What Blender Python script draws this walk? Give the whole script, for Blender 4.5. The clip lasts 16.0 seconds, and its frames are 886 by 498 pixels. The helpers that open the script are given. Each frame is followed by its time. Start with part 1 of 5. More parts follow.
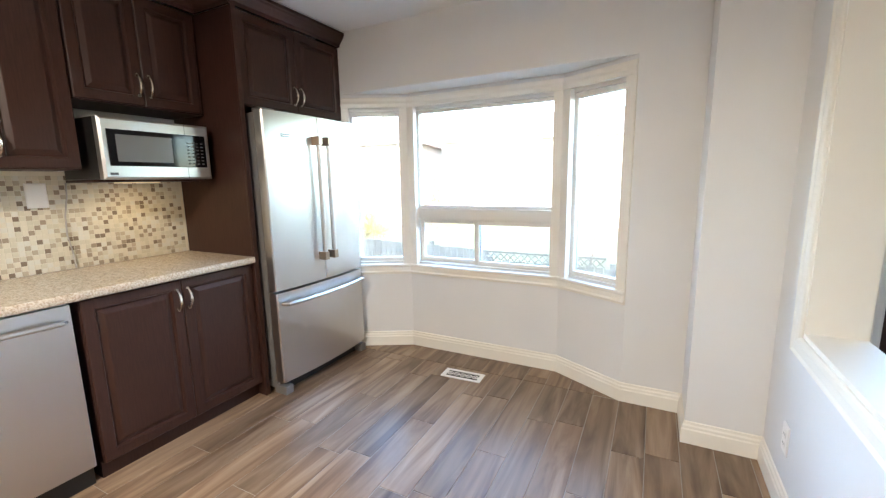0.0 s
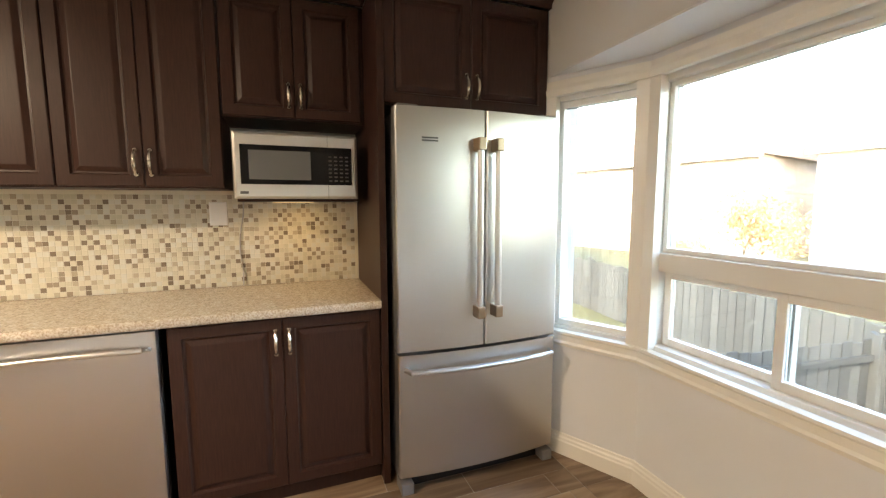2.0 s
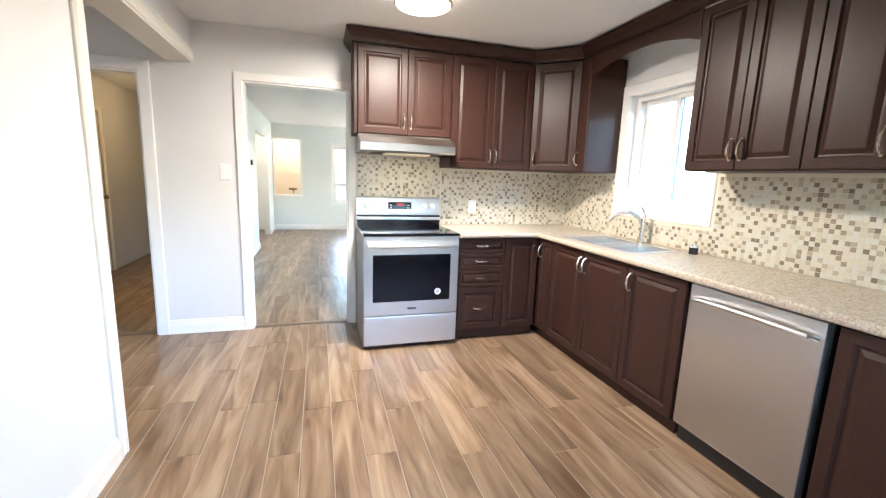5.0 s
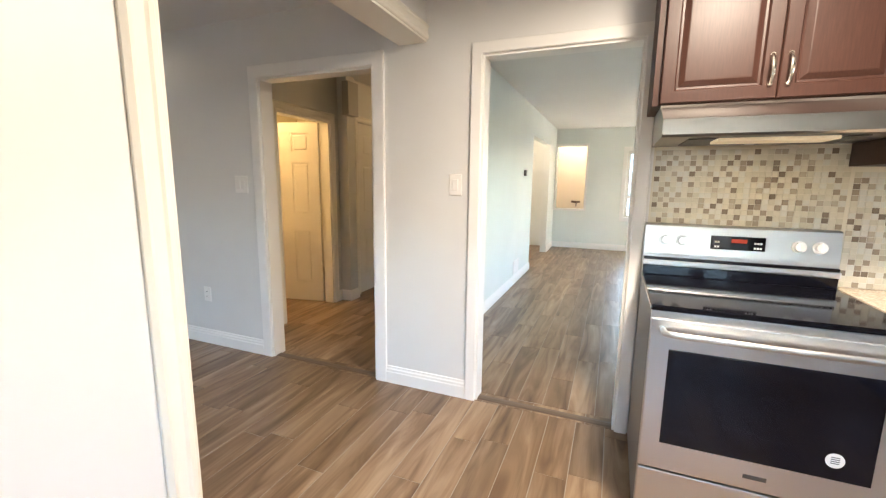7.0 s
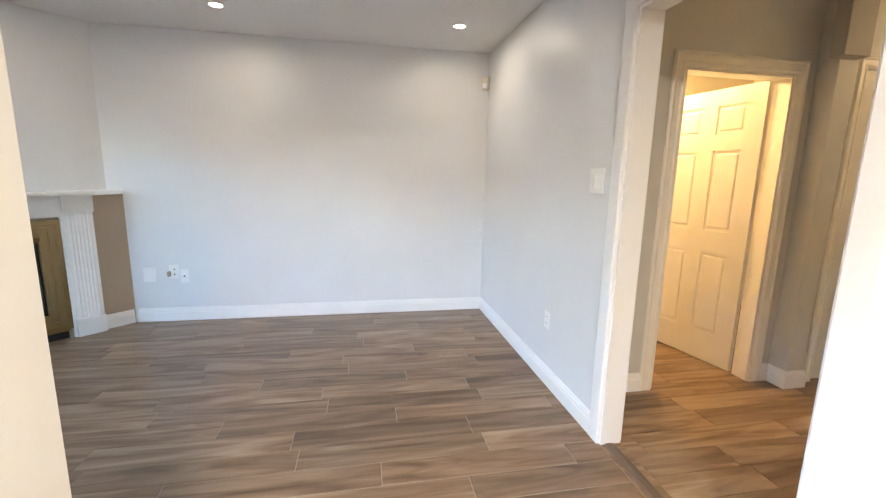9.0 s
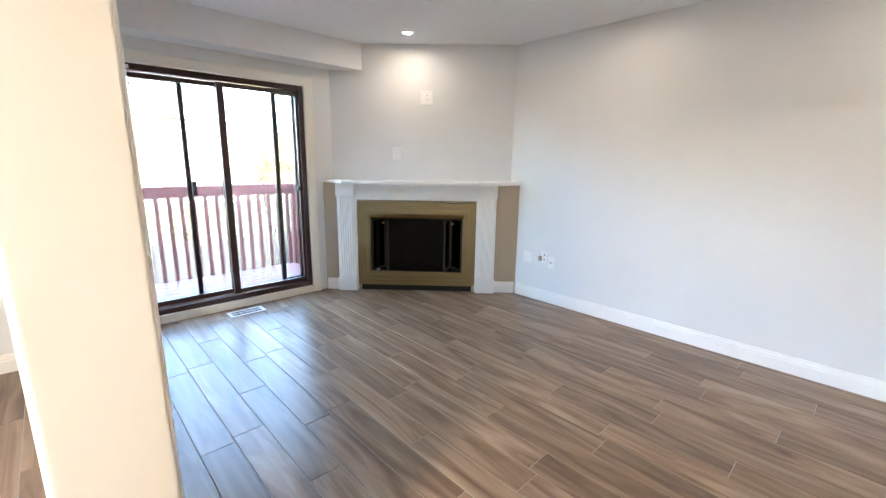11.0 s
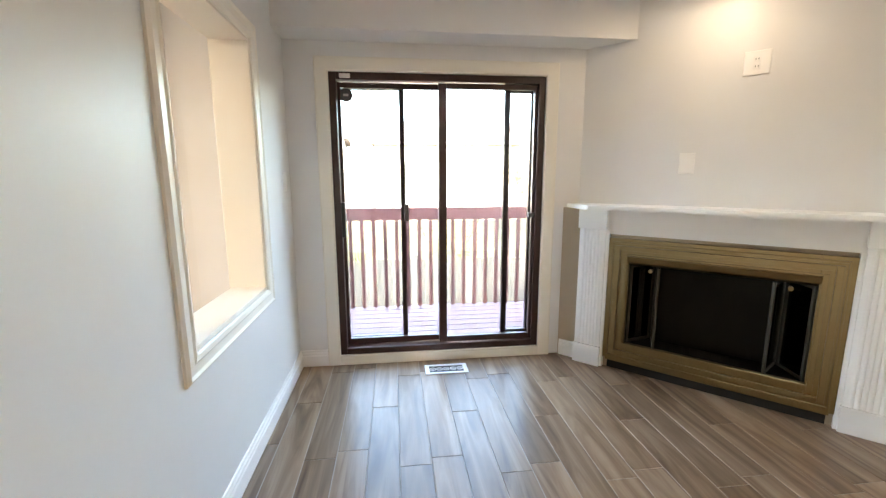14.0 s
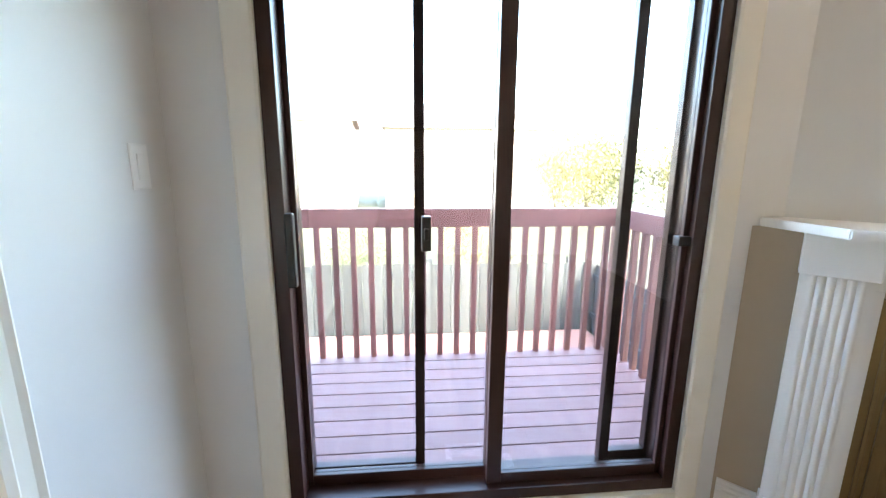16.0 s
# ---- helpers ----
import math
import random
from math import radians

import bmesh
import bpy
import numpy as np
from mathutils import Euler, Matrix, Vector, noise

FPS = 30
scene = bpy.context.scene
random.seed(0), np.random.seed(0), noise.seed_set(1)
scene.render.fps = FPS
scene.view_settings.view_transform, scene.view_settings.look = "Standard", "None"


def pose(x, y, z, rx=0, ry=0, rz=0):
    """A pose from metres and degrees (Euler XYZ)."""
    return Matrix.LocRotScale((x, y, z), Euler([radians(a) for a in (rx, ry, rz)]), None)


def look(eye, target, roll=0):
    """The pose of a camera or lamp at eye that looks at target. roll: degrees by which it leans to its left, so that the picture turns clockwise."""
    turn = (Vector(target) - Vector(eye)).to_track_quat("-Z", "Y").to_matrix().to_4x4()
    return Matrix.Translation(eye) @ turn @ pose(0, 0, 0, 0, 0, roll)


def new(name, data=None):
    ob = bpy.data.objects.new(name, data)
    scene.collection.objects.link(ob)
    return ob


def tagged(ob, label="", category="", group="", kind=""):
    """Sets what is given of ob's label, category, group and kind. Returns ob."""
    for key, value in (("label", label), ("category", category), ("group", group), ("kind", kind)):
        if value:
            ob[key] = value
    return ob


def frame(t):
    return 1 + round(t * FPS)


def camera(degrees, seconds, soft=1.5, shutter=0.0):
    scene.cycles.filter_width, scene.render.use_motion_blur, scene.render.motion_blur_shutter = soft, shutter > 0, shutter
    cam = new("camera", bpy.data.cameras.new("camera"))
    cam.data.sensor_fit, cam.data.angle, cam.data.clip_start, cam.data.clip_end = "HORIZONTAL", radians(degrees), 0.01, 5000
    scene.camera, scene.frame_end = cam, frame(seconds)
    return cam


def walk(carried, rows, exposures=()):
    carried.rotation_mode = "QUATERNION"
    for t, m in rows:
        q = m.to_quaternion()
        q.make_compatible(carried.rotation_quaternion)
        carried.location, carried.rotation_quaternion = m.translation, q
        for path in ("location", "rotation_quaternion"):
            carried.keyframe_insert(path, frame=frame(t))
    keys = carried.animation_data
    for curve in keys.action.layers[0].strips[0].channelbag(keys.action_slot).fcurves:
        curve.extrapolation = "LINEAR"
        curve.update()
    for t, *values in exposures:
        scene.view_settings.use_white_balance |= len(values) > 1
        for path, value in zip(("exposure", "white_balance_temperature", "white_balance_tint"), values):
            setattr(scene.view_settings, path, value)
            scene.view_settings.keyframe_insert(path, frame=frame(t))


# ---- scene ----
cam = camera(93.9, 16.0, 1.3)
PATH = [
    (0, (2.798, 1.955, 1.356), (1.901, 3.712, 1.025), -1.0),
    (0.5, (2.761, 2.312, 1.354), (1.939, 4.107, 1.036), -1.3),
    (1, (2.74, 2.677, 1.36), (1.822, 4.42, 1.013), 0.3),
    (1.5, (2.616, 2.99, 1.355), (1.344, 4.508, 1.079), 0.3),
    (2, (2.511, 3.243, 1.352), (0.65, 3.946, 1.141), -0.2),
    (2.5, (2.491, 3.43, 1.363), (0.552, 3.009, 1.111), 0.7),
    (3, (2.571, 3.552, 1.34), (0.94, 2.423, 1.079), 0.6),
    (3.5, (2.66, 3.689, 1.337), (1.282, 2.265, 1.066), 0.0),
    (4, (2.651, 3.84, 1.345), (1.502, 2.226, 1.072), 0.6),
    (4.2, (2.619, 3.896, 1.345), (1.577, 2.214, 1.053), 0.9),
    (6.3, (2.224, 2.88, 1.34), (2.489, 0.927, 1.0), 1.7),
    (6.5, (2.225, 2.703, 1.343), (2.618, 0.769, 1.02), 1.2),
    (7, (2.268, 2.311, 1.349), (3.013, 0.483, 1.027), 0.7),
    (7.5, (2.377, 1.933, 1.347), (3.531, 0.336, 1.006), 1.0),
    (8, (2.551, 1.601, 1.347), (3.968, 0.219, 1.063), 0.0),
    (8.5, (2.705, 1.348, 1.343), (4.456, 0.434, 1.029), 1.1),
    (9, (2.901, 1.154, 1.314), (4.836, 0.782, 0.97), 1.2),
    (9.5, (3.084, 0.971, 1.345), (5.056, 1.065, 1.028), 0.4),
    (10, (3.165, 0.781, 1.352), (5.008, 1.474, 1.001), 1.1),
    (10.2, (3.192, 0.696, 1.351), (4.943, 1.585, 0.974), 1.1),
    (12.3, (3.825, 0.594, 1.352), (4.569, 2.404, 0.939), 0.4),
    (12.5, (3.876, 0.655, 1.352), (4.539, 2.496, 0.938), 0.1),
    (13, (3.987, 0.937, 1.346), (4.553, 2.82, 0.979), -0.0),
    (13.5, (4.109, 1.268, 1.338), (4.547, 3.185, 0.974), -0.2),
    (14, (4.189, 1.645, 1.327), (4.42, 3.603, 0.992), -0.2),
    (14.5, (4.242, 2.051, 1.336), (4.415, 4.015, 1.005), -0.6),
    (15, (4.253, 2.443, 1.327), (4.27, 4.417, 1.008), 0.7),
    (15.5, (4.217, 2.838, 1.314), (4.215, 4.806, 0.961), 0.1),
    (16, (4.207, 3.211, 1.32), (4.388, 5.163, 0.922), 0.4),
]
EXPOSURES = [
    (0.0, 7.0, 6300, 9), (1.0, 6.85, 7100, 11), (2.0, 6.65, 8100, 12), (2.5, 7.0, 8300, 14), (3.0, 7.22, 7900, 14), (3.5, 7.15, 6300, 10),
    (4.0, 7.1, 5800, 9), (6.5, 6.5, 6600, 10), (7.5, 6.55, 6800, 11), (8.0, 6.65, 6800, 11), (8.5, 6.98, 6600, 11), (9.0, 7.25, 6400, 11), (10.0, 7.5, 6300, 11),
    (12.5, 7.22, 7100, 11), (14.0, 7.38, 7700, 12), (15.0, 7.1, 7600, 12), (16.0, 7.1, 7100, 11),
]
walk(cam, [(t, look(eye, target, roll)) for t, eye, target, roll in PATH], EXPOSURES)

# ---- light ----
world = bpy.data.worlds.new("sky")
scene.world = world
world.use_nodes = True
_wn = world.node_tree.nodes
_sky = _wn.new("ShaderNodeTexSky")
_sky.sky_type = "NISHITA"
_sky.sun_disc = False
SUN_AZ, SUN_EL = 150.0, 36.0
_sky.sun_elevation = radians(SUN_EL)
_sky.sun_rotation = radians(SUN_AZ)
_sky.air_density, _sky.dust_density = 1.0, 1.6
world.node_tree.links.new(_sky.outputs[0], _wn["Background"].inputs[0])
_wn["Background"].inputs[1].default_value = 0.15
sun = new("sun", bpy.data.lights.new("sun", "SUN"))
sun.data.energy, sun.data.angle, sun.data.color = 0.5, radians(10), (1.0, 0.95, 0.88)
_d = Vector((math.sin(radians(SUN_AZ)) * math.cos(radians(SUN_EL)), math.cos(radians(SUN_AZ)) * math.cos(radians(SUN_EL)), math.sin(radians(SUN_EL))))
sun.matrix_world = look(_d * 40, (0, 0, 0))


# ---- materials ----
def mat(name, color, rough=0.5, metal=0.0, spec=0.5):
    m = bpy.data.materials.new(name)
    m.use_nodes = True
    p = m.node_tree.nodes["Principled BSDF"]
    p.inputs["Base Color"].default_value = (*color, 1)
    p.inputs["Roughness"].default_value = rough
    p.inputs["Metallic"].default_value = metal
    p.inputs["Specular IOR Level"].default_value = spec
    return m


def nodes_of(m):
    return m.node_tree.nodes, m.node_tree.links, m.node_tree.nodes["Principled BSDF"]


def noise_tex(m, scale, detail=4.0, stretch=(1, 1, 1), coord="Object", rough=0.55):
    n, l, _ = nodes_of(m)
    tc, mp, nz = n.new("ShaderNodeTexCoord"), n.new("ShaderNodeMapping"), n.new("ShaderNodeTexNoise")
    mp.inputs["Scale"].default_value = stretch
    nz.inputs["Scale"].default_value, nz.inputs["Detail"].default_value, nz.inputs["Roughness"].default_value = scale, detail, rough
    l.new(tc.outputs[coord], mp.inputs["Vector"])
    l.new(mp.outputs[0], nz.inputs["Vector"])
    return nz


def ramp(m, src, stops):
    n, l, _ = nodes_of(m)
    r = n.new("ShaderNodeValToRGB")
    while len(r.color_ramp.elements) < len(stops):
        r.color_ramp.elements.new(0.5)
    for e, (pos, col) in zip(r.color_ramp.elements, stops):
        e.position, e.color = pos, (*col, 1)
    l.new(src, r.inputs[0])
    return r


def bump(m, src, strength, dist=0.002):
    n, l, p = nodes_of(m)
    b = n.new("ShaderNodeBump")
    b.inputs["Strength"].default_value, b.inputs["Distance"].default_value = strength, dist
    l.new(src, b.inputs["Height"])
    l.new(b.outputs[0], p.inputs["Normal"])


def paint(name, color, rough=0.55, vary=0.04, relief=0.12):
    m = mat(name, color, rough)
    n, l, p = nodes_of(m)
    big = noise_tex(m, 0.9, 3)
    r = ramp(m, big.outputs[0], [(0.3, tuple(c * (1 - vary) for c in color)), (0.7, tuple(min(1, c * (1 + vary)) for c in color))])
    l.new(r.outputs[0], p.inputs["Base Color"])
    bump(m, noise_tex(m, 260, 3).outputs[0], relief, 0.0008)
    return m


WALL = paint("wall_paint", (0.768, 0.765, 0.755), 0.42)
WALL_LIVING = paint("living_paint", (0.79, 0.83, 0.80), 0.45)
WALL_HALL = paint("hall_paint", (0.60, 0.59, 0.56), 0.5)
TAN = paint("tan_paint", (0.47, 0.38, 0.28), 0.5)
CEIL = paint("ceiling_paint", (0.80, 0.80, 0.79), 0.8, 0.02, 0.3)
TRIM = paint("trim_paint", (0.85, 0.815, 0.735), 0.32, 0.02, 0.04)
TRIM_WHITE = paint("white_trim_paint", (0.89, 0.88, 0.86), 0.32, 0.02, 0.04)
VINYL = paint("window_vinyl", (0.78, 0.76, 0.71), 0.35, 0.02, 0.02)
DOOR_PAINT = paint("door_paint", (0.76, 0.73, 0.67), 0.4, 0.02, 0.06)


def wood(name, dark, light, rough, grain=(1, 22, 22), scale=5, coord="Object", rnd=False, relief=0.15, spread=(0.72, 1.3)):
    m = mat(name, dark, rough)
    n, l, p = nodes_of(m)
    g = noise_tex(m, scale, 6, grain, coord, 0.65)
    r = ramp(m, g.outputs[0], [(0.28, dark), (0.72, light)])
    out = r.outputs[0]
    if rnd:
        oi, mx, hs = n.new("ShaderNodeObjectInfo"), n.new("ShaderNodeMapRange"), n.new("ShaderNodeHueSaturation")
        mx.inputs["To Min"].default_value, mx.inputs["To Max"].default_value = spread
        l.new(oi.outputs["Random"], mx.inputs["Value"])
        l.new(mx.outputs[0], hs.inputs["Value"])
        l.new(out, hs.inputs["Color"])
        out = hs.outputs[0]
    l.new(out, p.inputs["Base Color"])
    bump(m, g.outputs[0], relief, 0.001)
    return m


ESPRESSO = wood("espresso_wood", (0.029, 0.0124, 0.0091), (0.051, 0.0220, 0.0160), 0.40, (16, 16, 1.2), 9, relief=0.1)
nodes_of(ESPRESSO)[2].inputs["Specular IOR Level"].default_value = 0.28


def plank_mat(name, per_island=False):
    """Wood-look porcelain: streaky brown-grey grain along y, each plank its own shade."""
    m = mat(name, (0.2, 0.15, 0.11), 0.34)
    n, l, p = nodes_of(m)
    oi = n.new("ShaderNodeObjectInfo")
    tone = n.new("ShaderNodeAttribute")
    tone.attribute_name = "tone"
    rnd = tone.outputs["Fac"] if per_island else oi.outputs["Random"]
    off, tc, add, mp = n.new("ShaderNodeVectorMath"), n.new("ShaderNodeNewGeometry"), n.new("ShaderNodeVectorMath"), n.new("ShaderNodeMapping")
    off.operation, add.operation = "SCALE", "ADD"
    off.inputs[0].default_value = (37.0, 91.0, 13.0)
    l.new(rnd, off.inputs["Scale"])
    l.new(tc.outputs["Position"], add.inputs[0])
    l.new(off.outputs[0], add.inputs[1])
    l.new(add.outputs[0], mp.inputs["Vector"])
    mp.inputs["Scale"].default_value = (8.0, 0.9, 1.0)
    big, fine, mpf = n.new("ShaderNodeTexNoise"), n.new("ShaderNodeTexNoise"), n.new("ShaderNodeMapping")
    mpf.inputs["Scale"].default_value = (95.0, 2.2, 1.0)
    big.inputs["Scale"].default_value, big.inputs["Detail"].default_value, big.inputs["Distortion"].default_value = 1.4, 4.0, 1.3
    fine.inputs["Scale"].default_value, fine.inputs["Detail"].default_value = 1.0, 3
    l.new(mp.outputs[0], big.inputs["Vector"])
    l.new(add.outputs[0], mpf.inputs["Vector"])
    l.new(mpf.outputs[0], fine.inputs["Vector"])
    r = ramp(m, big.outputs[0], [(0.26, (0.096, 0.059, 0.038)), (0.42, (0.182, 0.124, 0.084)), (0.57, (0.264, 0.192, 0.136)), (0.76, (0.365, 0.284, 0.211))])
    mix = n.new("ShaderNodeMix")
    mix.data_type, mix.blend_type = "RGBA", "OVERLAY"
    mix.inputs["Factor"].default_value = 0.14
    l.new(r.outputs[0], mix.inputs["A"])
    l.new(fine.outputs[0], mix.inputs["B"])
    mr, hs = n.new("ShaderNodeMapRange"), n.new("ShaderNodeHueSaturation")
    mr.inputs["To Min"].default_value, mr.inputs["To Max"].default_value = 0.78, 1.26
    l.new(rnd, mr.inputs["Value"])
    hs.inputs["Saturation"].default_value = 1.18
    l.new(mr.outputs[0], hs.inputs["Value"])
    l.new(mix.outputs["Result"], hs.inputs["Color"])
    l.new(hs.outputs[0], p.inputs["Base Color"])
    rr = n.new("ShaderNodeMapRange")
    rr.inputs["To Min"].default_value, rr.inputs["To Max"].default_value = (0.34, 0.38) if per_island else (0.27, 0.34)
    l.new(fine.outputs[0], rr.inputs["Value"])
    l.new(rr.outputs[0], p.inputs["Roughness"])
    p.inputs["Specular IOR Level"].default_value = 0.42
    return m


PLANK, PLANK_STUFF = plank_mat("wood_look_tile"), plank_mat("wood_look_tile_joined", True)
GROUT = paint("grey_grout", (0.38, 0.35, 0.31), 0.9)

COUNTER = mat("speckled_stone", (0.5, 0.42, 0.33), 0.22)
_n, _l, _p = nodes_of(COUNTER)
_s1, _s2 = noise_tex(COUNTER, 130, 3), noise_tex(COUNTER, 34, 4)
_r1 = ramp(COUNTER, _s1.outputs[0], [(0.34, (0.36, 0.28, 0.21)), (0.46, (0.50, 0.42, 0.33)), (0.58, (0.57, 0.50, 0.41)), (0.72, (0.66, 0.61, 0.53))])
_r2 = ramp(COUNTER, _s2.outputs[0], [(0.38, (0.35, 0.33, 0.31)), (0.62, (0.62, 0.60, 0.57))])
_mx = _n.new("ShaderNodeMix")
_mx.data_type, _mx.blend_type = "RGBA", "OVERLAY"
_mx.inputs["Factor"].default_value = 0.35
_l.new(_r1.outputs[0], _mx.inputs["A"])
_l.new(_r2.outputs[0], _mx.inputs["B"])
_l.new(_mx.outputs["Result"], _p.inputs["Base Color"])

MOSAIC = mat("glass_mosaic", (0.5, 0.4, 0.28), 0.16)
_n, _l, _p = nodes_of(MOSAIC)
_g = _n.new("ShaderNodeAttribute")
_g.attribute_name = "tone"
_rm = ramp(MOSAIC, _g.outputs["Fac"], [(0.0, (0.67, 0.62, 0.50)), (0.20, (0.61, 0.57, 0.45)), (0.36, (0.66, 0.64, 0.56)), (0.5, (0.45, 0.385, 0.29)), (0.7, (0.32, 0.255, 0.185)), (0.85, (0.21, 0.16, 0.115))])
_rm.color_ramp.interpolation = "CONSTANT"
_l.new(_rm.outputs[0], _p.inputs["Base Color"])
_mr = _n.new("ShaderNodeMapRange")
_mr.inputs["To Min"].default_value, _mr.inputs["To Max"].default_value = 0.1, 0.4
_l.new(_g.outputs["Fac"], _mr.inputs["Value"])
_l.new(_mr.outputs[0], _p.inputs["Roughness"])
MOSAIC_GROUT = paint("mosaic_grout", (0.70, 0.65, 0.53), 0.85)


def brushed(name, color, rough, stretch):
    m = mat(name, color, rough, 1.0)
    n, l, p = nodes_of(m)
    g = noise_tex(m, 40, 3, stretch)
    mr = n.new("ShaderNodeMapRange")
    mr.inputs["To Min"].default_value, mr.inputs["To Max"].default_value = rough - 0.008, rough + 0.012
    l.new(g.outputs[0], mr.inputs["Value"])
    l.new(mr.outputs[0], p.inputs["Roughness"])
    p.inputs["Anisotropic"].default_value = 0.5
    return m


STEEL = brushed("brushed_steel", (0.60, 0.595, 0.585), 0.33, (30, 30, 0.6))
STEEL_H = brushed("brushed_steel_flat", (0.66, 0.655, 0.645), 0.33, (30, 1, 1))
CHROME = mat("chrome", (0.75, 0.74, 0.72), 0.12, 1.0)
NICKEL = mat("satin_nickel", (0.62, 0.58, 0.52), 0.25, 1.0)
BRONZE_END = mat("bronze_toned_metal", (0.34, 0.26, 0.19), 0.28, 1.0)
BLACK_GLASS = mat("black_glass", (0.004, 0.004, 0.006), 0.07, 0.0, 0.26)
BLACK = mat("black_plastic", (0.012, 0.012, 0.012), 0.35)
DARK_GREY = mat("dark_grey_metal", (0.10, 0.10, 0.10), 0.4, 0.6)
GREY_SIDE = mat("grey_enamel", (0.22, 0.21, 0.205), 0.4, 0.3)
BRONZE = mat("dark_bronze_frame", (0.034, 0.014, 0.011), 0.32)
BRASS = brushed("aged_brass", (0.29, 0.215, 0.11), 0.30, (30, 30, 1))
FIREBOX = paint("sooty_firebox_and_gap_shade", (0.012, 0.011, 0.010), 0.8)
PLATE = mat("white_plastic", (0.89, 0.88, 0.86), 0.3)
PLATE_IVORY = mat("ivory_plastic", (0.70, 0.64, 0.50), 0.35)
WHITE_MARK = mat("white_print", (0.8, 0.8, 0.8), 0.5)
RED_LED = mat("red_digits", (0.5, 0.05, 0.02), 0.5)


def emitter(name, color, strength):
    m = mat(name, color, 0.5)
    _, _, p = nodes_of(m)
    p.inputs["Emission Color"].default_value = (*color, 1)
    p.inputs["Emission Strength"].default_value = strength
    return m


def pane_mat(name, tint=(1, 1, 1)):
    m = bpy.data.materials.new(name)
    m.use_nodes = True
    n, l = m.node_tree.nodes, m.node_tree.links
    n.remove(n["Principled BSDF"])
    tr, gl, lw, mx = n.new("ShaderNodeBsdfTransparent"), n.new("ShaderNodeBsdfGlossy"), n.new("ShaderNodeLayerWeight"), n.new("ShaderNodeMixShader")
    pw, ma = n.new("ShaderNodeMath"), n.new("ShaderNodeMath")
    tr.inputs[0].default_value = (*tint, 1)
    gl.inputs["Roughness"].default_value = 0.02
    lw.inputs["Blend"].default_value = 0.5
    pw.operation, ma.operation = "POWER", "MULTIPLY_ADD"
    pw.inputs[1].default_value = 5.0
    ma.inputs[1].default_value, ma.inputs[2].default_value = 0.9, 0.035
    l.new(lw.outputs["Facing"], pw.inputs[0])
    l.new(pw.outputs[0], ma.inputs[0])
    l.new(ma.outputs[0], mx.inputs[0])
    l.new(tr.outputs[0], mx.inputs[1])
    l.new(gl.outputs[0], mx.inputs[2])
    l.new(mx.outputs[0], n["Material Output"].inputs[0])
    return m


# grey tint holds down the brightness of the outdoors against the rooms
GLASS = pane_mat("dimmed_window_glass", (0.46, 0.48, 0.48))
SMOKED = pane_mat("smoked_glass", (0.30, 0.30, 0.29))


# ---- shape helpers ----
def box(bm, x0, y0, z0, x1, y1, z1, bev=0.0, seg=2):
    m = Matrix.LocRotScale(((x0 + x1) / 2, (y0 + y1) / 2, (z0 + z1) / 2), None, (abs(x1 - x0), abs(y1 - y0), abs(z1 - z0)))
    made = bmesh.ops.create_cube(bm, size=1.0, matrix=m)
    if bev:
        edges = list({e for v in made["verts"] for e in v.link_edges})
        bmesh.ops.bevel(bm, geom=edges, offset=bev, segments=seg, affect="EDGES", profile=0.6)


def cyl(bm, p0, p1, r0, r1=None, seg=20, caps=True):
    p0, p1 = Vector(p0), Vector(p1)
    d = p1 - p0
    m = Matrix.Translation((p0 + p1) / 2) @ d.to_track_quat("Z", "Y").to_matrix().to_4x4()
    bmesh.ops.create_cone(bm, cap_ends=caps, segments=seg, radius1=r0, radius2=r0 if r1 is None else r1, depth=d.length, matrix=m)


def rings(bm, x0, z0, x1, z1, steps, back=None):
    """Nested rectangles in the x-z plane, each (inset, height along y), joined to a moulded panel with its middle closed."""
    last = None
    for inset, y in steps:
        vs = [bm.verts.new((x, y, z)) for x, z in ((x0 + inset, z0 + inset), (x1 - inset, z0 + inset), (x1 - inset, z1 - inset), (x0 + inset, z1 - inset))]
        if last:
            for i in range(4):
                bm.faces.new((last[i], vs[i], vs[(i + 1) % 4], last[(i + 1) % 4]))
        else:
            bm.faces.new(vs)
        last = vs
    bm.faces.new(last[::-1])


def tube(bm, pts, r, seg=10):
    """A round bar along a line of points."""
    pts = [Vector(p) for p in pts]
    prev = None
    for i, p in enumerate(pts):
        t = (pts[min(i + 1, len(pts) - 1)] - pts[max(i - 1, 0)]).normalized()
        q = t.to_track_quat("Z", "Y")
        rad = r[i] if isinstance(r, (list, tuple)) else r
        ring = [bm.verts.new(p + q @ Vector((math.cos(a) * rad, math.sin(a) * rad, 0))) for a in (2 * math.pi * k / seg for k in range(seg))]
        if prev:
            best = min(range(seg), key=lambda s: (prev[0].co - ring[s].co).length)
            ring = ring[best:] + ring[:best]
            for k in range(seg):
                bm.faces.new((prev[k], prev[(k + 1) % seg], ring[(k + 1) % seg], ring[k]))
        else:
            bm.faces.new(ring[::-1])
        prev = ring
    bm.faces.new(prev)


def prism(bm, outline, a, b, axis="y"):
    """An outline of pairs swept straight from a to b along an axis."""
    put = {"y": lambda u, v, w: (u, w, v), "x": lambda u, v, w: (w, u, v), "z": lambda u, v, w: (u, v, w)}[axis]
    one, two = [[bm.verts.new(put(u, v, w)) for u, v in outline] for w in (a, b)]
    n = len(outline)
    bm.faces.new(one[::-1])
    bm.faces.new(two)
    for i in range(n):
        bm.faces.new((one[i], one[(i + 1) % n], two[(i + 1) % n], two[i]))


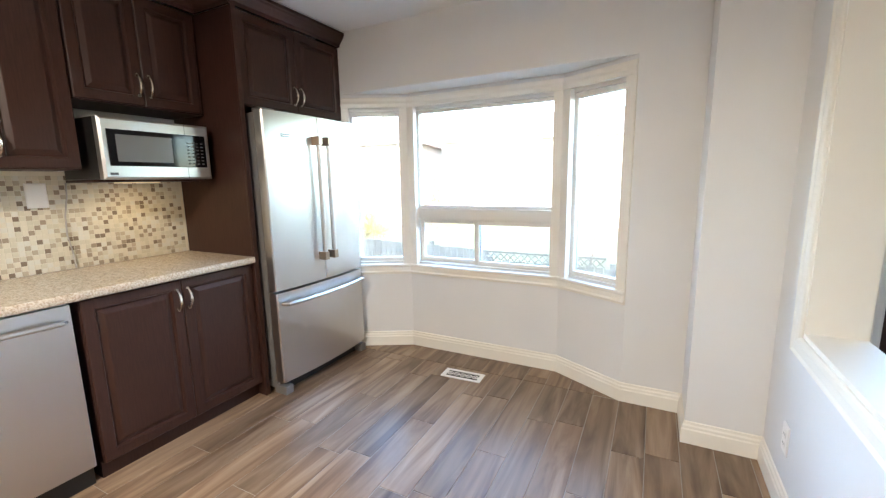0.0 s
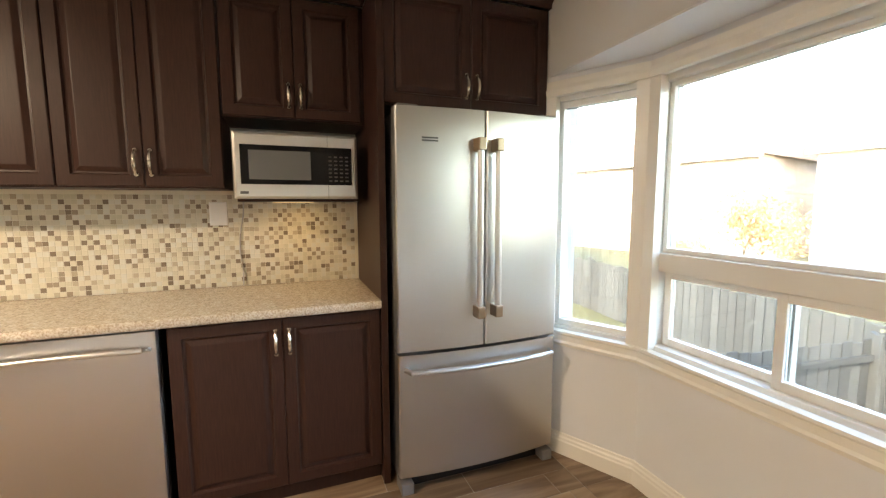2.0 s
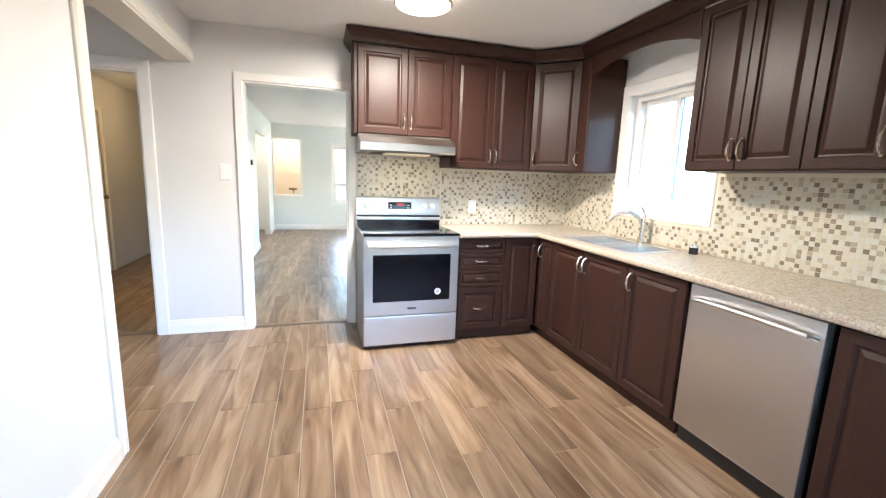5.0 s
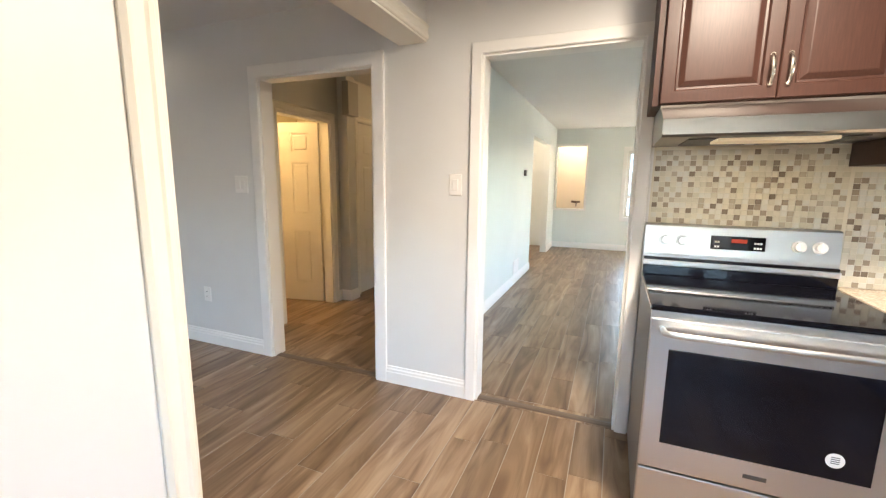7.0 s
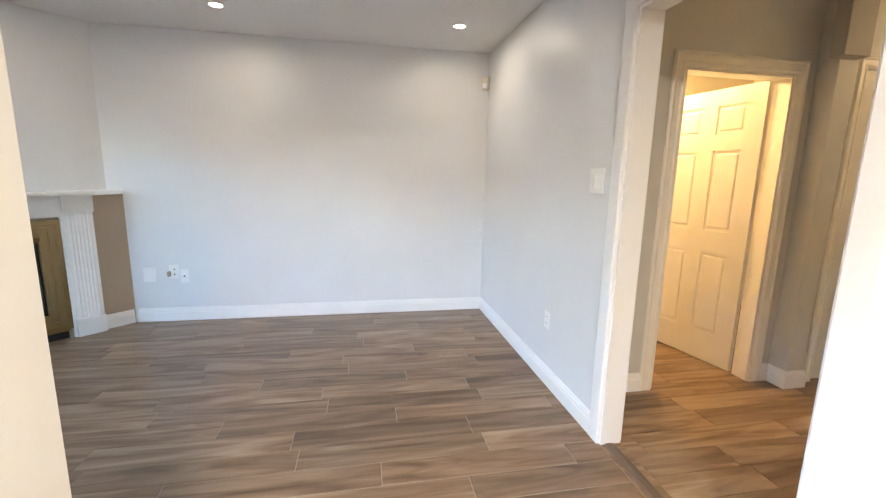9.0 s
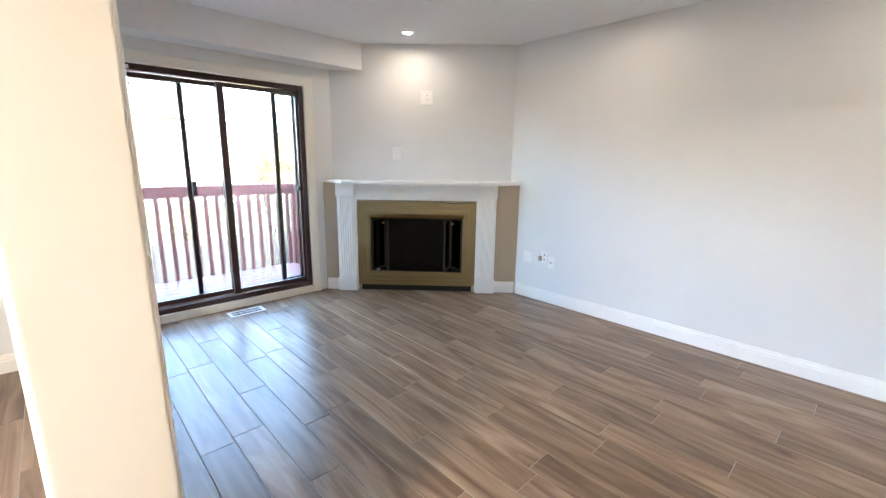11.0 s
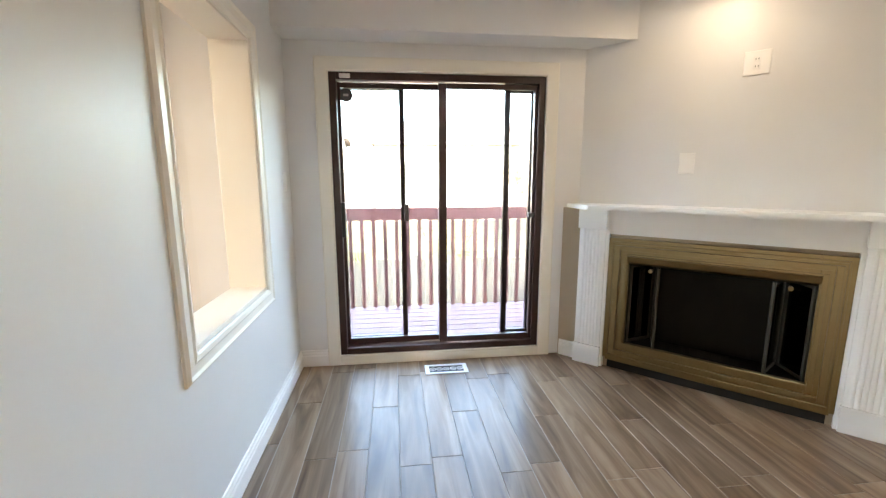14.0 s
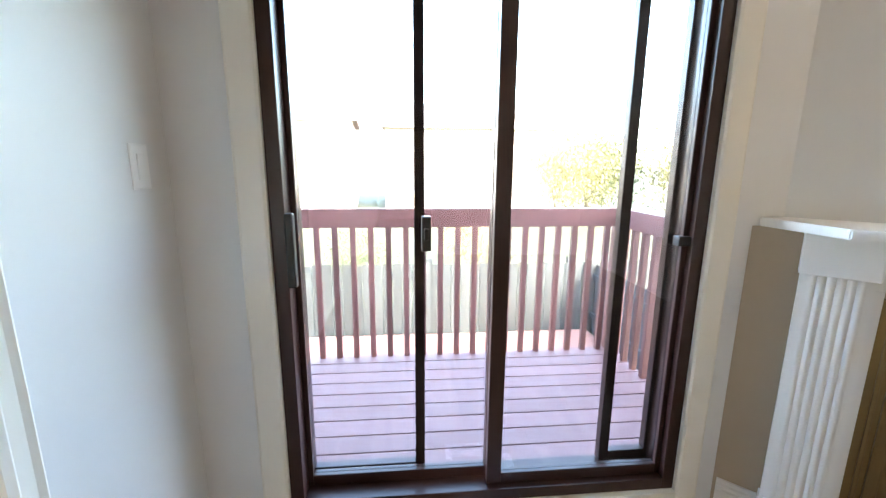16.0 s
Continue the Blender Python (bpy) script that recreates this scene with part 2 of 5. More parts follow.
def mesh_of(name, bm, material, smooth=False):
    bmesh.ops.recalc_face_normals(bm, faces=bm.faces[:])
    me = bpy.data.meshes.new(name)
    bm.to_mesh(me)
    bm.free()
    me.materials.append(material)
    if smooth:
        me.polygons.foreach_set("use_smooth", [True] * len(me.polygons))
        me.set_sharp_from_angle(angle=radians(38))
    return me


def part(name, bm, material, parent=None, label="", smooth=False):
    ob = new(name, mesh_of(name, bm, material, smooth))
    ob.parent = parent
    return tagged(ob, label)


def thing(name, m, label, category, group=""):
    ob = new(name)
    ob.empty_display_size = 0.1
    ob.matrix_world = m
    return tagged(ob, label, category, group)


def setting(name, bm, material, label="", category="wall", smooth=False):
    return tagged(part(name, bm, material, None, "", smooth), label, category, "", "structure")


def wall_boxes(bm, axis, p0, p1, a0, a1, z0, z1, holes=()):
    """A straight wall between p0 and p1 across, a0 to a1 along, with rectangular holes (a, b, low, high)."""
    def put(a, b, lo, hi):
        if b - a > 1e-4 and hi - lo > 1e-4:
            box(bm, *((a, p0, lo, b, p1, hi) if axis == "x" else (p0, a, lo, p1, b, hi)))
    at = a0
    for a, b, lo, hi in sorted(holes):
        put(at, a, z0, z1)
        put(a, b, z0, lo)
        put(a, b, hi, z1)
        at = b
    put(at, a1, z0, z1)


def moulding(bm, pts, profile, closed=False):
    """Sweeps a profile of (out, up) along a line of floor points, mitred; out is to the right of the way."""
    n = len(pts)
    rows = []
    for i, p in enumerate(pts):
        p = Vector((*p[:2], p[2] if len(p) > 2 else 0))
        before = (p - Vector((*pts[i - 1][:2], p.z))).normalized() if i or closed else None
        after = (Vector((*pts[(i + 1) % n][:2], p.z)) - p).normalized() if i < n - 1 or closed else None
        before, after = before or after, after or before
        n1, n2 = Vector((before.y, -before.x, 0)), Vector((after.y, -after.x, 0))
        mid = (n1 + n2).normalized()
        k = 1 / max(0.3, mid.dot(n1))
        rows.append([bm.verts.new(p + mid * (u * k) + Vector((0, 0, v))) for u, v in profile])
    m = len(profile)
    for a, b in zip(rows, rows[1:] + rows[:1] if closed else rows[1:]):
        for k in range(m):
            bm.faces.new((a[k], a[(k + 1) % m], b[(k + 1) % m], b[k]))
    if not closed:
        bm.faces.new(rows[0])
        bm.faces.new(rows[-1][::-1])


BASE = [(0, 0), (0.016, 0), (0.016, 0.075), (0.012, 0.082), (0.012, 0.094), (0.007, 0.102), (0.006, 0.115), (0, 0.118)]

# ---- plan ----
H = 2.44
N = 4.54          # inner face of the north wall
PW, PE = 3.33, 3.505   # faces of the partition between kitchen and family room
EAST = 6.82
BAY = [(0.62, N), (1.07, 4.775), (2.245, 4.775), (2.68, N)]
LIV_E, LIV_S = 3.44, -6.75

# floor base
bm = bmesh.new()
box(bm, -0.3, -7.2, -0.14, 7.2, N + 0.2, -0.0022)
box(bm, 0.5, N + 0.2, -0.14, 2.8, 5.0, -0.0022)
floor = setting("floor", bm, GROUT, "wood-look porcelain plank floor with thin grey joints", "floor")

# ceilings
bm = bmesh.new()
box(bm, -0.2, -7.2, H, 7.2, N + 0.2, H + 0.15)
setting("ceiling", bm, CEIL, "flat white painted ceiling", "ceiling")
bm = bmesh.new()
prism(bm, [(0.60, N + 0.003), (1.07, 4.80), (2.245, 4.80), (2.70, N + 0.003)], 2.004, 2.05, "z")
box(bm, 0.3, N + 0.203, 2.06, 3.0, 5.2, 2.30)
setting("ceiling_bay", bm, CEIL, "low white ceiling of the bay window", "ceiling")

# hall wall with the two cased openings
HD, LD = (3.69, 4.612, 2.04), (2.175, 2.985, 2.04)
bm = bmesh.new()
wall_boxes(bm, "x", -0.11, 0.0, -0.2, EAST + 0.2, 0, H, [(LD[0], LD[1], 0, LD[2]), (HD[0], HD[1], 0, HD[2])])
setting("wall_south", bm, WALL, "pale grey painted wall with two cased openings")
# west wall with the kitchen window
KW = (0.82, 1.60, 1.17, 2.04)
bm = bmesh.new()
wall_boxes(bm, "y", -0.2, 0.0, -7.2, N, 0, H, [KW, (-2.9, -1.6, 0.7, 2.0)])
setting("wall_west", bm, WALL, "pale grey painted kitchen wall")
# north wall
SD = (3.785, 5.25, 0.0, 2.015)
bm = bmesh.new()
wall_boxes(bm, "x", N, N + 0.2, -0.2, EAST + 0.2, 0, H, [(0.62, 2.68, 0, 2.01), SD])
setting("wall_north", bm, WALL, "pale grey painted outer wall")
# east wall
bm = bmesh.new()
box(bm, EAST, 0, 0, EAST + 0.2, N, H)
setting("wall_east", bm, WALL, "pale grey painted plain wall")
# partition with the pass-through, and the header over the wide opening
PT = (3.06, 3.885, 0.745, 2.0)
P_END = 1.58
bm = bmesh.new()
wall_boxes(bm, "y", PW, PE, P_END, N, 0, H, [PT])
box(bm, PW, 0, 2.15, PE, P_END, H)
setting("wall_partition", bm, WALL, "pale grey partition wall with a cased pass-through")
bm = bmesh.new()
box(bm, 3.005, 4.245, 0, PW, N, H)
setting("wall_pilaster", bm, WALL, "pale grey boxed-out corner column")
# soffit over the patio door
bm = bmesh.new()
box(bm, PE, 4.31, 2.2, 6.2, N, H)
setting("wall_soffit", bm, WALL, "pale grey boxed soffit over the patio door")
# corner chimney breast: upper wall, lower bump-out
bm = bmesh.new()
prism(bm, [(5.53, N), (EAST, 3.25), (EAST, N)], 1.1, H, "z")
setting("wall_chimney", bm, WALL, "pale grey diagonal wall above the mantel")
# bay knee wall, in facets
def facet(bm, a, b, t0, t1, z0, z1):
    """A wall slab along a-b, from t0 to t1 behind the inner face (outside is to the left of a-b)."""
    a, b = Vector(a), Vector(b)
    d = (b - a).normalized()
    n = Vector((-d.y, d.x))
    prism(bm, [tuple(a + n * t0), tuple(b + n * t0), tuple(b + n * t1), tuple(a + n * t1)], z0, z1, "z")


bm = bmesh.new()
for a, b in zip(BAY, BAY[1:]):
    facet(bm, a, b, 0, 0.2, 0, 0.66)
    facet(bm, a, b, 0, 0.2, 1.925, 2.06)
setting("wall_bay", bm, WALL, "pale grey faceted wall under the bay window")
# living room beyond
bm = bmesh.new()
wall_boxes(bm, "y", LIV_E, LIV_E + 0.11, LIV_S, -0.11, 0, H, [(-5.9, -4.15, 0, 2.05)])
setting("wall_living_east", bm, WALL_LIVING, "pale blue-green painted living room wall")
# widened westwards, out of view, to let more daylight into the living room
LWN = (0.12, 2.06, 0.68, 1.98)
bm = bmesh.new()
wall_boxes(bm, "x", LIV_S - 0.2, LIV_S, -0.2, 7.2, 0, H, [LWN, (2.83, 3.41, 0.82, 2.1)])
setting("wall_living_south", bm, WALL_LIVING, "pale blue-green painted living room wall with a window")
bm = bmesh.new()
box(bm, 2.4, -8.2, 0, 4.3, -8.05, H)
box(bm, 2.4, -8.05, 0, 2.5, LIV_S - 0.2, H)
box(bm, 4.2, -8.05, 0, 4.3, LIV_S - 0.2, H)
box(bm, 2.4, -8.2, H, 4.3, LIV_S - 0.2, H + 0.1)
box(bm, 2.4, -8.2, -0.12, 4.3, LIV_S - 0.2, 0)
setting("wall_stairwell", bm, paint("stair_paint", (0.70, 0.64, 0.56), 0.5), "warm beige wall of the stairwell behind the opening")
bm = bmesh.new()
wall_boxes(bm, "y", 0.0, 0.012, LIV_S, -0.11, 0, H, [(-2.9, -1.6, 0.7, 2.0)])
box(bm, 0.0, -0.122, 0, LD[0] - 0.08, -0.11, H)
setting("wall_living_lining", bm, WALL_LIVING, "pale blue-green painted living room walls")
# hallway behind the cased opening
HX = 5.07
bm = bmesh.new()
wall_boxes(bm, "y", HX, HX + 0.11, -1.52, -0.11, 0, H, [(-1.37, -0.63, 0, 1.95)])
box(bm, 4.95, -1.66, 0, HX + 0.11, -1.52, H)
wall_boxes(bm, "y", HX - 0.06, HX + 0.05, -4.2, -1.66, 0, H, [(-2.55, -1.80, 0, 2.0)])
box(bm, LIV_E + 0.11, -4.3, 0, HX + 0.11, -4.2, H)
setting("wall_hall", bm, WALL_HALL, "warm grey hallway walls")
bm = bmesh.new()
box(bm, 4.55, -6.75, 0, 4.65, -4.3, H)
setting("wall_entry", bm, paint("entry_paint", (0.70, 0.64, 0.56), 0.5), "warm grey entry wall seen through the far opening")
bm = bmesh.new()
box(bm, 4.87, -1.62, 2.02, 4.95, -1.44, 2.36, 0.004)
setting("wall_bulkhead", bm, paint("bulkhead_paint", (0.36, 0.34, 0.31), 0.5), "small grey boxed duct at the hall corner")
bm = bmesh.new()
box(bm, EAST, -3.0, 0, EAST + 0.2, -0.11, H)
box(bm, HX + 0.11, -3.0, 0, EAST, -2.9, H)
setting("wall_back_room", bm, paint("cream_paint", (0.72, 0.66, 0.52), 0.5), "cream walls of the lit room behind the hall door")

# ---- trim ----
CAS = [(0, 0), (0.085, 0), (0.085, 0.010), (0.072, 0.019), (0.060, 0.013), (0.030, 0.013), (0.022, 0.018), (0.006, 0.014), (0, 0.008)]


def casing(name, m, w, h, profile, parts="lrt", z0=0.0, label="cream painted moulded casing", material=TRIM):
    """Moulded trim round an opening w by h in the local x-z plane, proud along local -y."""
    bm = bmesh.new()
    def row(p, dx, dz):
        return [bm.verts.new((p[0] + dx * u, -v, p[1] + dz * u)) for u, v in profile]
    if "b" in parts:
        rows = [row((0, z0), -1, -1), row((0, h), -1, 1), row((w, h), 1, 1), row((w, z0), 1, -1)]
        pairs = list(zip(rows, rows[1:] + rows[:1]))
    else:
        rows = [row((0, z0), -1, 0), row((0, h), -1, 1), row((w, h), 1, 1), row((w, z0), 1, 0)]
        pairs = list(zip(rows, rows[1:]))
        bm.faces.new(rows[0]), bm.faces.new(rows[-1])
    k = len(profile)
    for a, b in pairs:
        for i in range(k):
            bm.faces.new((a[i], a[(i + 1) % k], b[(i + 1) % k], b[i]))
    ob = setting(name, bm, material, label, "trim")
    ob.matrix_world = m
    return ob


FLAT = [(0, 0), (0.082, 0), (0.082, 0.014), (0.076, 0.017), (0.006, 0.017), (0, 0.012)]
FLAT_N = [(u * 0.75, v) for u, v in FLAT]
# local -y must point into the room: for the south wall that is +y, so turn by 180
casing("trim_hall_opening", pose(HD[1], 0.0, 0, 0, 0, 180), HD[1] - HD[0], HD[2], FLAT, label="white flat casing of the hall opening", material=TRIM_WHITE)
casing("trim_hall_opening_back", pose(HD[0], -0.11, 0), HD[1] - HD[0], HD[2], FLAT, label="white flat casing of the hall opening", material=TRIM_WHITE)
casing("trim_living_opening", pose(LD[1], 0.0, 0, 0, 0, 180), LD[1] - LD[0], LD[2], FLAT_N, label="white flat casing of the living room opening", material=TRIM_WHITE)
bm = bmesh.new()
for a, b, h in (HD, LD):
    box(bm, a, -0.11, 0, a + 0.012, -0.001, h)
    box(bm, b - 0.012, -0.11, 0, b, -0.001, h)
    box(bm, a + 0.012, -0.11, h - 0.012, b - 0.012, -0.001, h)
setting("trim_jambs", bm, TRIM_WHITE, "white painted jamb linings", "trim")
# pass-through casings both sides, sill and linings
casing("trim_pass_through", pose(PE, PT[0], 0, 0, 0, 90), PT[1] - PT[0], PT[3], CAS, "lrtb", PT[2], "cream moulded casing round the pass-through")
casing("trim_pass_through_kitchen", pose(PW, PT[1], 0, 0, 0, -90), PT[1] - PT[0], PT[3], CAS, "lrtb", PT[2], "cream moulded casing round the pass-through")
bm = bmesh.new()
box(bm, PW - 0.002, PT[0], PT[2], PE + 0.002, PT[1], PT[2] + 0.02, 0.003)
box(bm, PW - 0.001, PT[0], PT[2] + 0.02, PE + 0.001, PT[0] + 0.012, PT[3] - 0.012)
box(bm, PW - 0.001, PT[1] - 0.012, PT[2] + 0.02, PE + 0.001, PT[1], PT[3] - 0.012)
box(bm, PW - 0.001, PT[0], PT[3] - 0.012, PE + 0.001, PT[1], PT[3])
setting("trim_pass_through_lining", bm, TRIM, "cream painted sill and lining of the pass-through", "trim")
# casing at the free end of the partition and along the header
def strip_casing(name, face, out):
    bm = bmesh.new()
    prof = [(u, v) for u, v in CAS]
    lo = [bm.verts.new((face + out * v, P_END + u, 0)) for u, v in prof]
    hi = [bm.verts.new((face + out * v, P_END + u, 2.15 + u)) for u, v in prof]
    end = [bm.verts.new((face + out * v, 0.0, 2.15 + u)) for u, v in prof]
    k = len(prof)
    for a, b in ((lo, hi), (hi, end)):
        for i in range(k):
            bm.faces.new((a[i], a[(i + 1) % k], b[(i + 1) % k], b[i]))
    bm.faces.new(lo), bm.faces.new(end)
    setting(name, bm, TRIM, "cream moulded casing of the wide opening", "trim")


strip_casing("trim_wide_opening", PE, 1)
strip_casing("trim_wide_opening_kitchen", PW, -1)
bm = bmesh.new()
box(bm, PW - 0.003, P_END - 0.012, 0, PE + 0.003, P_END - 0.0005, 2.15)
box(bm, PW - 0.003, 0, 2.138, PE + 0.003, P_END - 0.012, 2.1495)
setting("trim_wide_opening_jamb", bm, TRIM, "cream painted jamb of the wide opening", "trim")

# baseboards
def baseboard(name, pts, profile=BASE, material=TRIM_WHITE):
    bm = bmesh.new()
    moulding(bm, pts, profile)
    setting(name, bm, material, "white moulded baseboard along the wall", "baseboard")


baseboard("baseboard_bay", [(0.62, N), BAY[1], BAY[2], BAY[3], (3.005, N), (3.005, 4.245), (PW, 4.245), (PW, P_END + 0.086)], material=TRIM)
baseboard("baseboard_family_north", [(PE, P_END + 0.086), (PE, N), (3.70, N)], material=TRIM_WHITE)
baseboard("baseboard_family_east", [(EAST, 3.11), (EAST, 0), (HD[1] + 0.083, 0)])
baseboard("baseboard_between", [(HD[0] - 0.083, 0), (LD[1] + 0.062, 0)])
baseboard("baseboard_living", [(LIV_E, -0.11), (LIV_E, -4.15)])
baseboard("baseboard_living_far", [(LIV_E, -5.9), (LIV_E, LIV_S), (0.012, LIV_S)])
baseboard("baseboard_hall", [(HX, -0.11), (HX, -0.55)])
baseboard("baseboard_hall_corner", [(HX, -1.45), (HX, -1.52), (4.95, -1.52), (4.95, -1.66), (HX - 0.06, -1.66), (HX - 0.06, -1.73)])


# ---- windows ----
def sash(bm, x0, z0, x1, z1, y0, y1, w, bev=0.003):
    """A rectangular frame of bars w wide."""
    box(bm, x0, y0, z0, x0 + w, y1, z1, bev)
    box(bm, x1 - w, y0, z0, x1, y1, z1, bev)
    box(bm, x0 + w, y0, z0, x1 - w, y1, z0 + w, bev)
    box(bm, x0 + w, y0, z1 - w, x1 - w, y1, z1, bev)


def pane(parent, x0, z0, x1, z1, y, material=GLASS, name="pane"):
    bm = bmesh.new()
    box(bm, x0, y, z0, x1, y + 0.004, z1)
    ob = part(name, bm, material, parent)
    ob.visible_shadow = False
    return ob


def facet_pose(a, b):
    a, b = Vector((*a, 0)), Vector((*b, 0))
    d = b - a
    return Matrix.Translation(a) @ pose(0, 0, 0, 0, 0, math.degrees(math.atan2(d.y, d.x))), d.length


# bay window: each facet is one window; local x along the facet, +y outside
ZB, ZT = 0.66, 1.925
for i, (a, b) in enumerate(zip(BAY, BAY[1:])):
    m, L = facet_pose(a, b)
    w = tagged(thing(f"window_{i + 1}", m, ("cream vinyl casement window of the bay", "large cream vinyl picture window over two sliders", "cream vinyl casement window of the bay")[i], "window"), kind="structure")
    bm = bmesh.new()
    sash(bm, 0.0, ZB, L, ZT, 0.025, 0.14, 0.045)
    if i == 1:
        box(bm, 0.045, 0.028, 1.05, L - 0.045, 0.135, 1.135, 0.004)
    part("window_frame", bm, VINYL, w)
    bm = bmesh.new()
    if i == 1:
        sash(bm, 0.045, 1.135, L - 0.045, ZT - 0.045, 0.06, 0.10, 0.022)
        part("picture_sash", bm, VINYL, w)
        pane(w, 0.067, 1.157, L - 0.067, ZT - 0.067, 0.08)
        for k, (u0, u1, y) in enumerate(((0.045, L * 0.47 + 0.02, 0.085), (L * 0.47 - 0.02, L - 0.045, 0.050))):
            bm = bmesh.new()
            sash(bm, u0, ZB + 0.045, u1, 1.05, y, y + 0.03, 0.034)
            s = part("slider_sash", bm, VINYL, w)
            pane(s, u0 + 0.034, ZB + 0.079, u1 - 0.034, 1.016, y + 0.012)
    else:
        sash(bm, 0.045, ZB + 0.045, L - 0.045, ZT - 0.045, 0.05, 0.10, 0.030)
        part("casement_sash", bm, VINYL, w)
        pane(w, 0.075, ZB + 0.075, L - 0.075, ZT - 0.075, 0.075)
# inner trim of the bay window, running round head and sill
bm = bmesh.new()
for z, prof in ((0.605, [(0, 0), (0.020, 0.004), (0.024, 0.02), (0.018, 0.032), (0.018, 0.06), (0.026, 0.07), (0.026, 0.082), (0, 0.088)]), (1.90, [(0, 0), (0.018, 0.004), (0.022, 0.03), (0.014, 0.05), (0.012, 0.075), (0, 0.08)])):
    moulding(bm, [(*p, z) for p in BAY], prof)
for i, (a, b) in enumerate(zip(BAY, BAY[1:])):
    m, L = facet_pose(a, b)
    for u0, u1 in ((0.0, 0.06), (L - 0.06, L)):
        n0 = len(bm.verts)
        box(bm, u0, -0.014, 0.690, u1, 0.03, 1.902)
        bm.verts.ensure_lookup_table()
        for v in bm.verts[n0:]:
            v.co = m @ v.co
setting("trim_bay_window", bm, TRIM, "cream moulded trim round the bay window", "trim")

# kitchen window
w = tagged(thing("window_4", pose(0.0, KW[0], 0, 0, 0, 90), "white sliding window over the sink", "window"), kind="structure")
L = KW[1] - KW[0]
bm = bmesh.new()
sash(bm, 0, KW[2], L, KW[3], 0.06, 0.16, 0.04)
part("window_frame", bm, VINYL, w)
for u0, u1, y in ((0.04, L / 2 + 0.02, 0.12), (L / 2 - 0.02, L - 0.04, 0.085)):
    bm = bmesh.new()
    sash(bm, u0, KW[2] + 0.04, u1, KW[3] - 0.04, y, y + 0.03, 0.035)
    s = part("sash", bm, VINYL, w)
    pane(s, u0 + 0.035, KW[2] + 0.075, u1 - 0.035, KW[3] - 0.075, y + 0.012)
casing("trim_kitchen_window", pose(0.0, KW[0], 0, 0, 0, 90), L, KW[3], FLAT, "lrtb", KW[2], "white flat casing of the sink window", TRIM_WHITE)

# living room window
w = tagged(thing("window_5", pose(LWN[1], LIV_S, 0, 0, 0, 180), "white living room window with a cross rail", "window"), kind="structure")
L = LWN[1] - LWN[0]
bm = bmesh.new()
sash(bm, 0, LWN[2], L, LWN[3], 0.04, 0.14, 0.05)
box(bm, 0.05, 0.05, 1.05, L - 0.05, 0.12, 1.12)
part("window_frame", bm, VINYL, w)
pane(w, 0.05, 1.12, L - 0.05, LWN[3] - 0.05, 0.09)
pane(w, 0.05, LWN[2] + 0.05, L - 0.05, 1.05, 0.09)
casing("trim_living_window", pose(LWN[1], LIV_S, 0, 0, 0, 180), L, LWN[3], FLAT, "lrtb", LWN[2], "white flat casing of the living room window", TRIM_WHITE)
casing("trim_living_niche", pose(3.41, LIV_S, 0, 0, 0, 180), 0.58, 2.1, [(u * 0.5, v) for u, v in FLAT], "lrtb", 0.82, "white casing of the stairwell opening", TRIM_WHITE)

# unseen side window, added to bring daylight into the living room
w = tagged(thing("window_6", pose(0.0, -2.9, 0, 0, 0, 90), "unseen white side window added to light the living room", "window"), kind="structure")
bm = bmesh.new()
sash(bm, 0, 0.7, 1.3, 2.0, 0.04, 0.14, 0.05)
part("window_frame", bm, VINYL, w)
pane(w, 0.05, 0.75, 1.25, 1.95, 0.09)

# ---- patio door ----
pd = tagged(thing("door_1", pose(0, N, 0), "closed sliding glass patio door in a dark brown frame", "door"), kind="structure")
X0, X1, Z0, Z1 = SD[0], SD[1], 0.07, SD[3]
bm = bmesh.new()
sash(bm, X0, Z0, X1, Z1, 0.002, 0.16, 0.046, 0.003)
part("door_frame", bm, BRONZE, pd)
MIDX = 4.535
def slider(x0, x1, y, stile_l, stile_r, name, glazed=True):
    bm = bmesh.new()
    box(bm, x0, y, Z0 + 0.05, x0 + stile_l, y + 0.035, Z1 - 0.05, 0.003)
    box(bm, x1 - stile_r, y, Z0 + 0.05, x1, y + 0.035, Z1 - 0.05, 0.003)
    box(bm, x0 + stile_l, y, Z0 + 0.05, x1 - stile_r, y + 0.035, Z0 + 0.092, 0.003)
    box(bm, x0 + stile_l, y, Z1 - 0.085, x1 - stile_r, y + 0.035, Z1 - 0.05, 0.003)
    s = part(name, bm, BRONZE, pd)
    if glazed:
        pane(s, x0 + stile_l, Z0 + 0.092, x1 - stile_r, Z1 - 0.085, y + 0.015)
    return s


left = slider(X0 + 0.045, MIDX + 0.028, 0.075, 0.020, 0.056, "sliding_panel")
right = slider(MIDX - 0.028, X1 - 0.045, 0.03, 0.056, 0.020, "sliding_panel")
inner_l = slider(X0 + 0.05, 4.275, 0.118, 0.012, 0.036, "screen_panel", False)
inner_r = slider(4.995, X1 - 0.05, 0.118, 0.04, 0.012, "screen_panel", False)
bm = bmesh.new()
box(bm, 4.262, 0.050, 1.03, 4.295, 0.085, 1.15, 0.006)
box(bm, 4.270, 0.035, 1.07, 4.287, 0.052, 1.11, 0.004)
part("latch", bm, BLACK, left)
bm = bmesh.new()
box(bm, X0 + 0.048, -0.022, 0.93, X0 + 0.075, 0.012, 1.17, 0.006)
part("pull_handle", bm, BLACK, left)
bm = bmesh.new()
box(bm, 5.160, 0.012, 1.045, 5.215, 0.05, 1.08, 0.005)
part("lock_bar", bm, BLACK, right)
bm = bmesh.new()
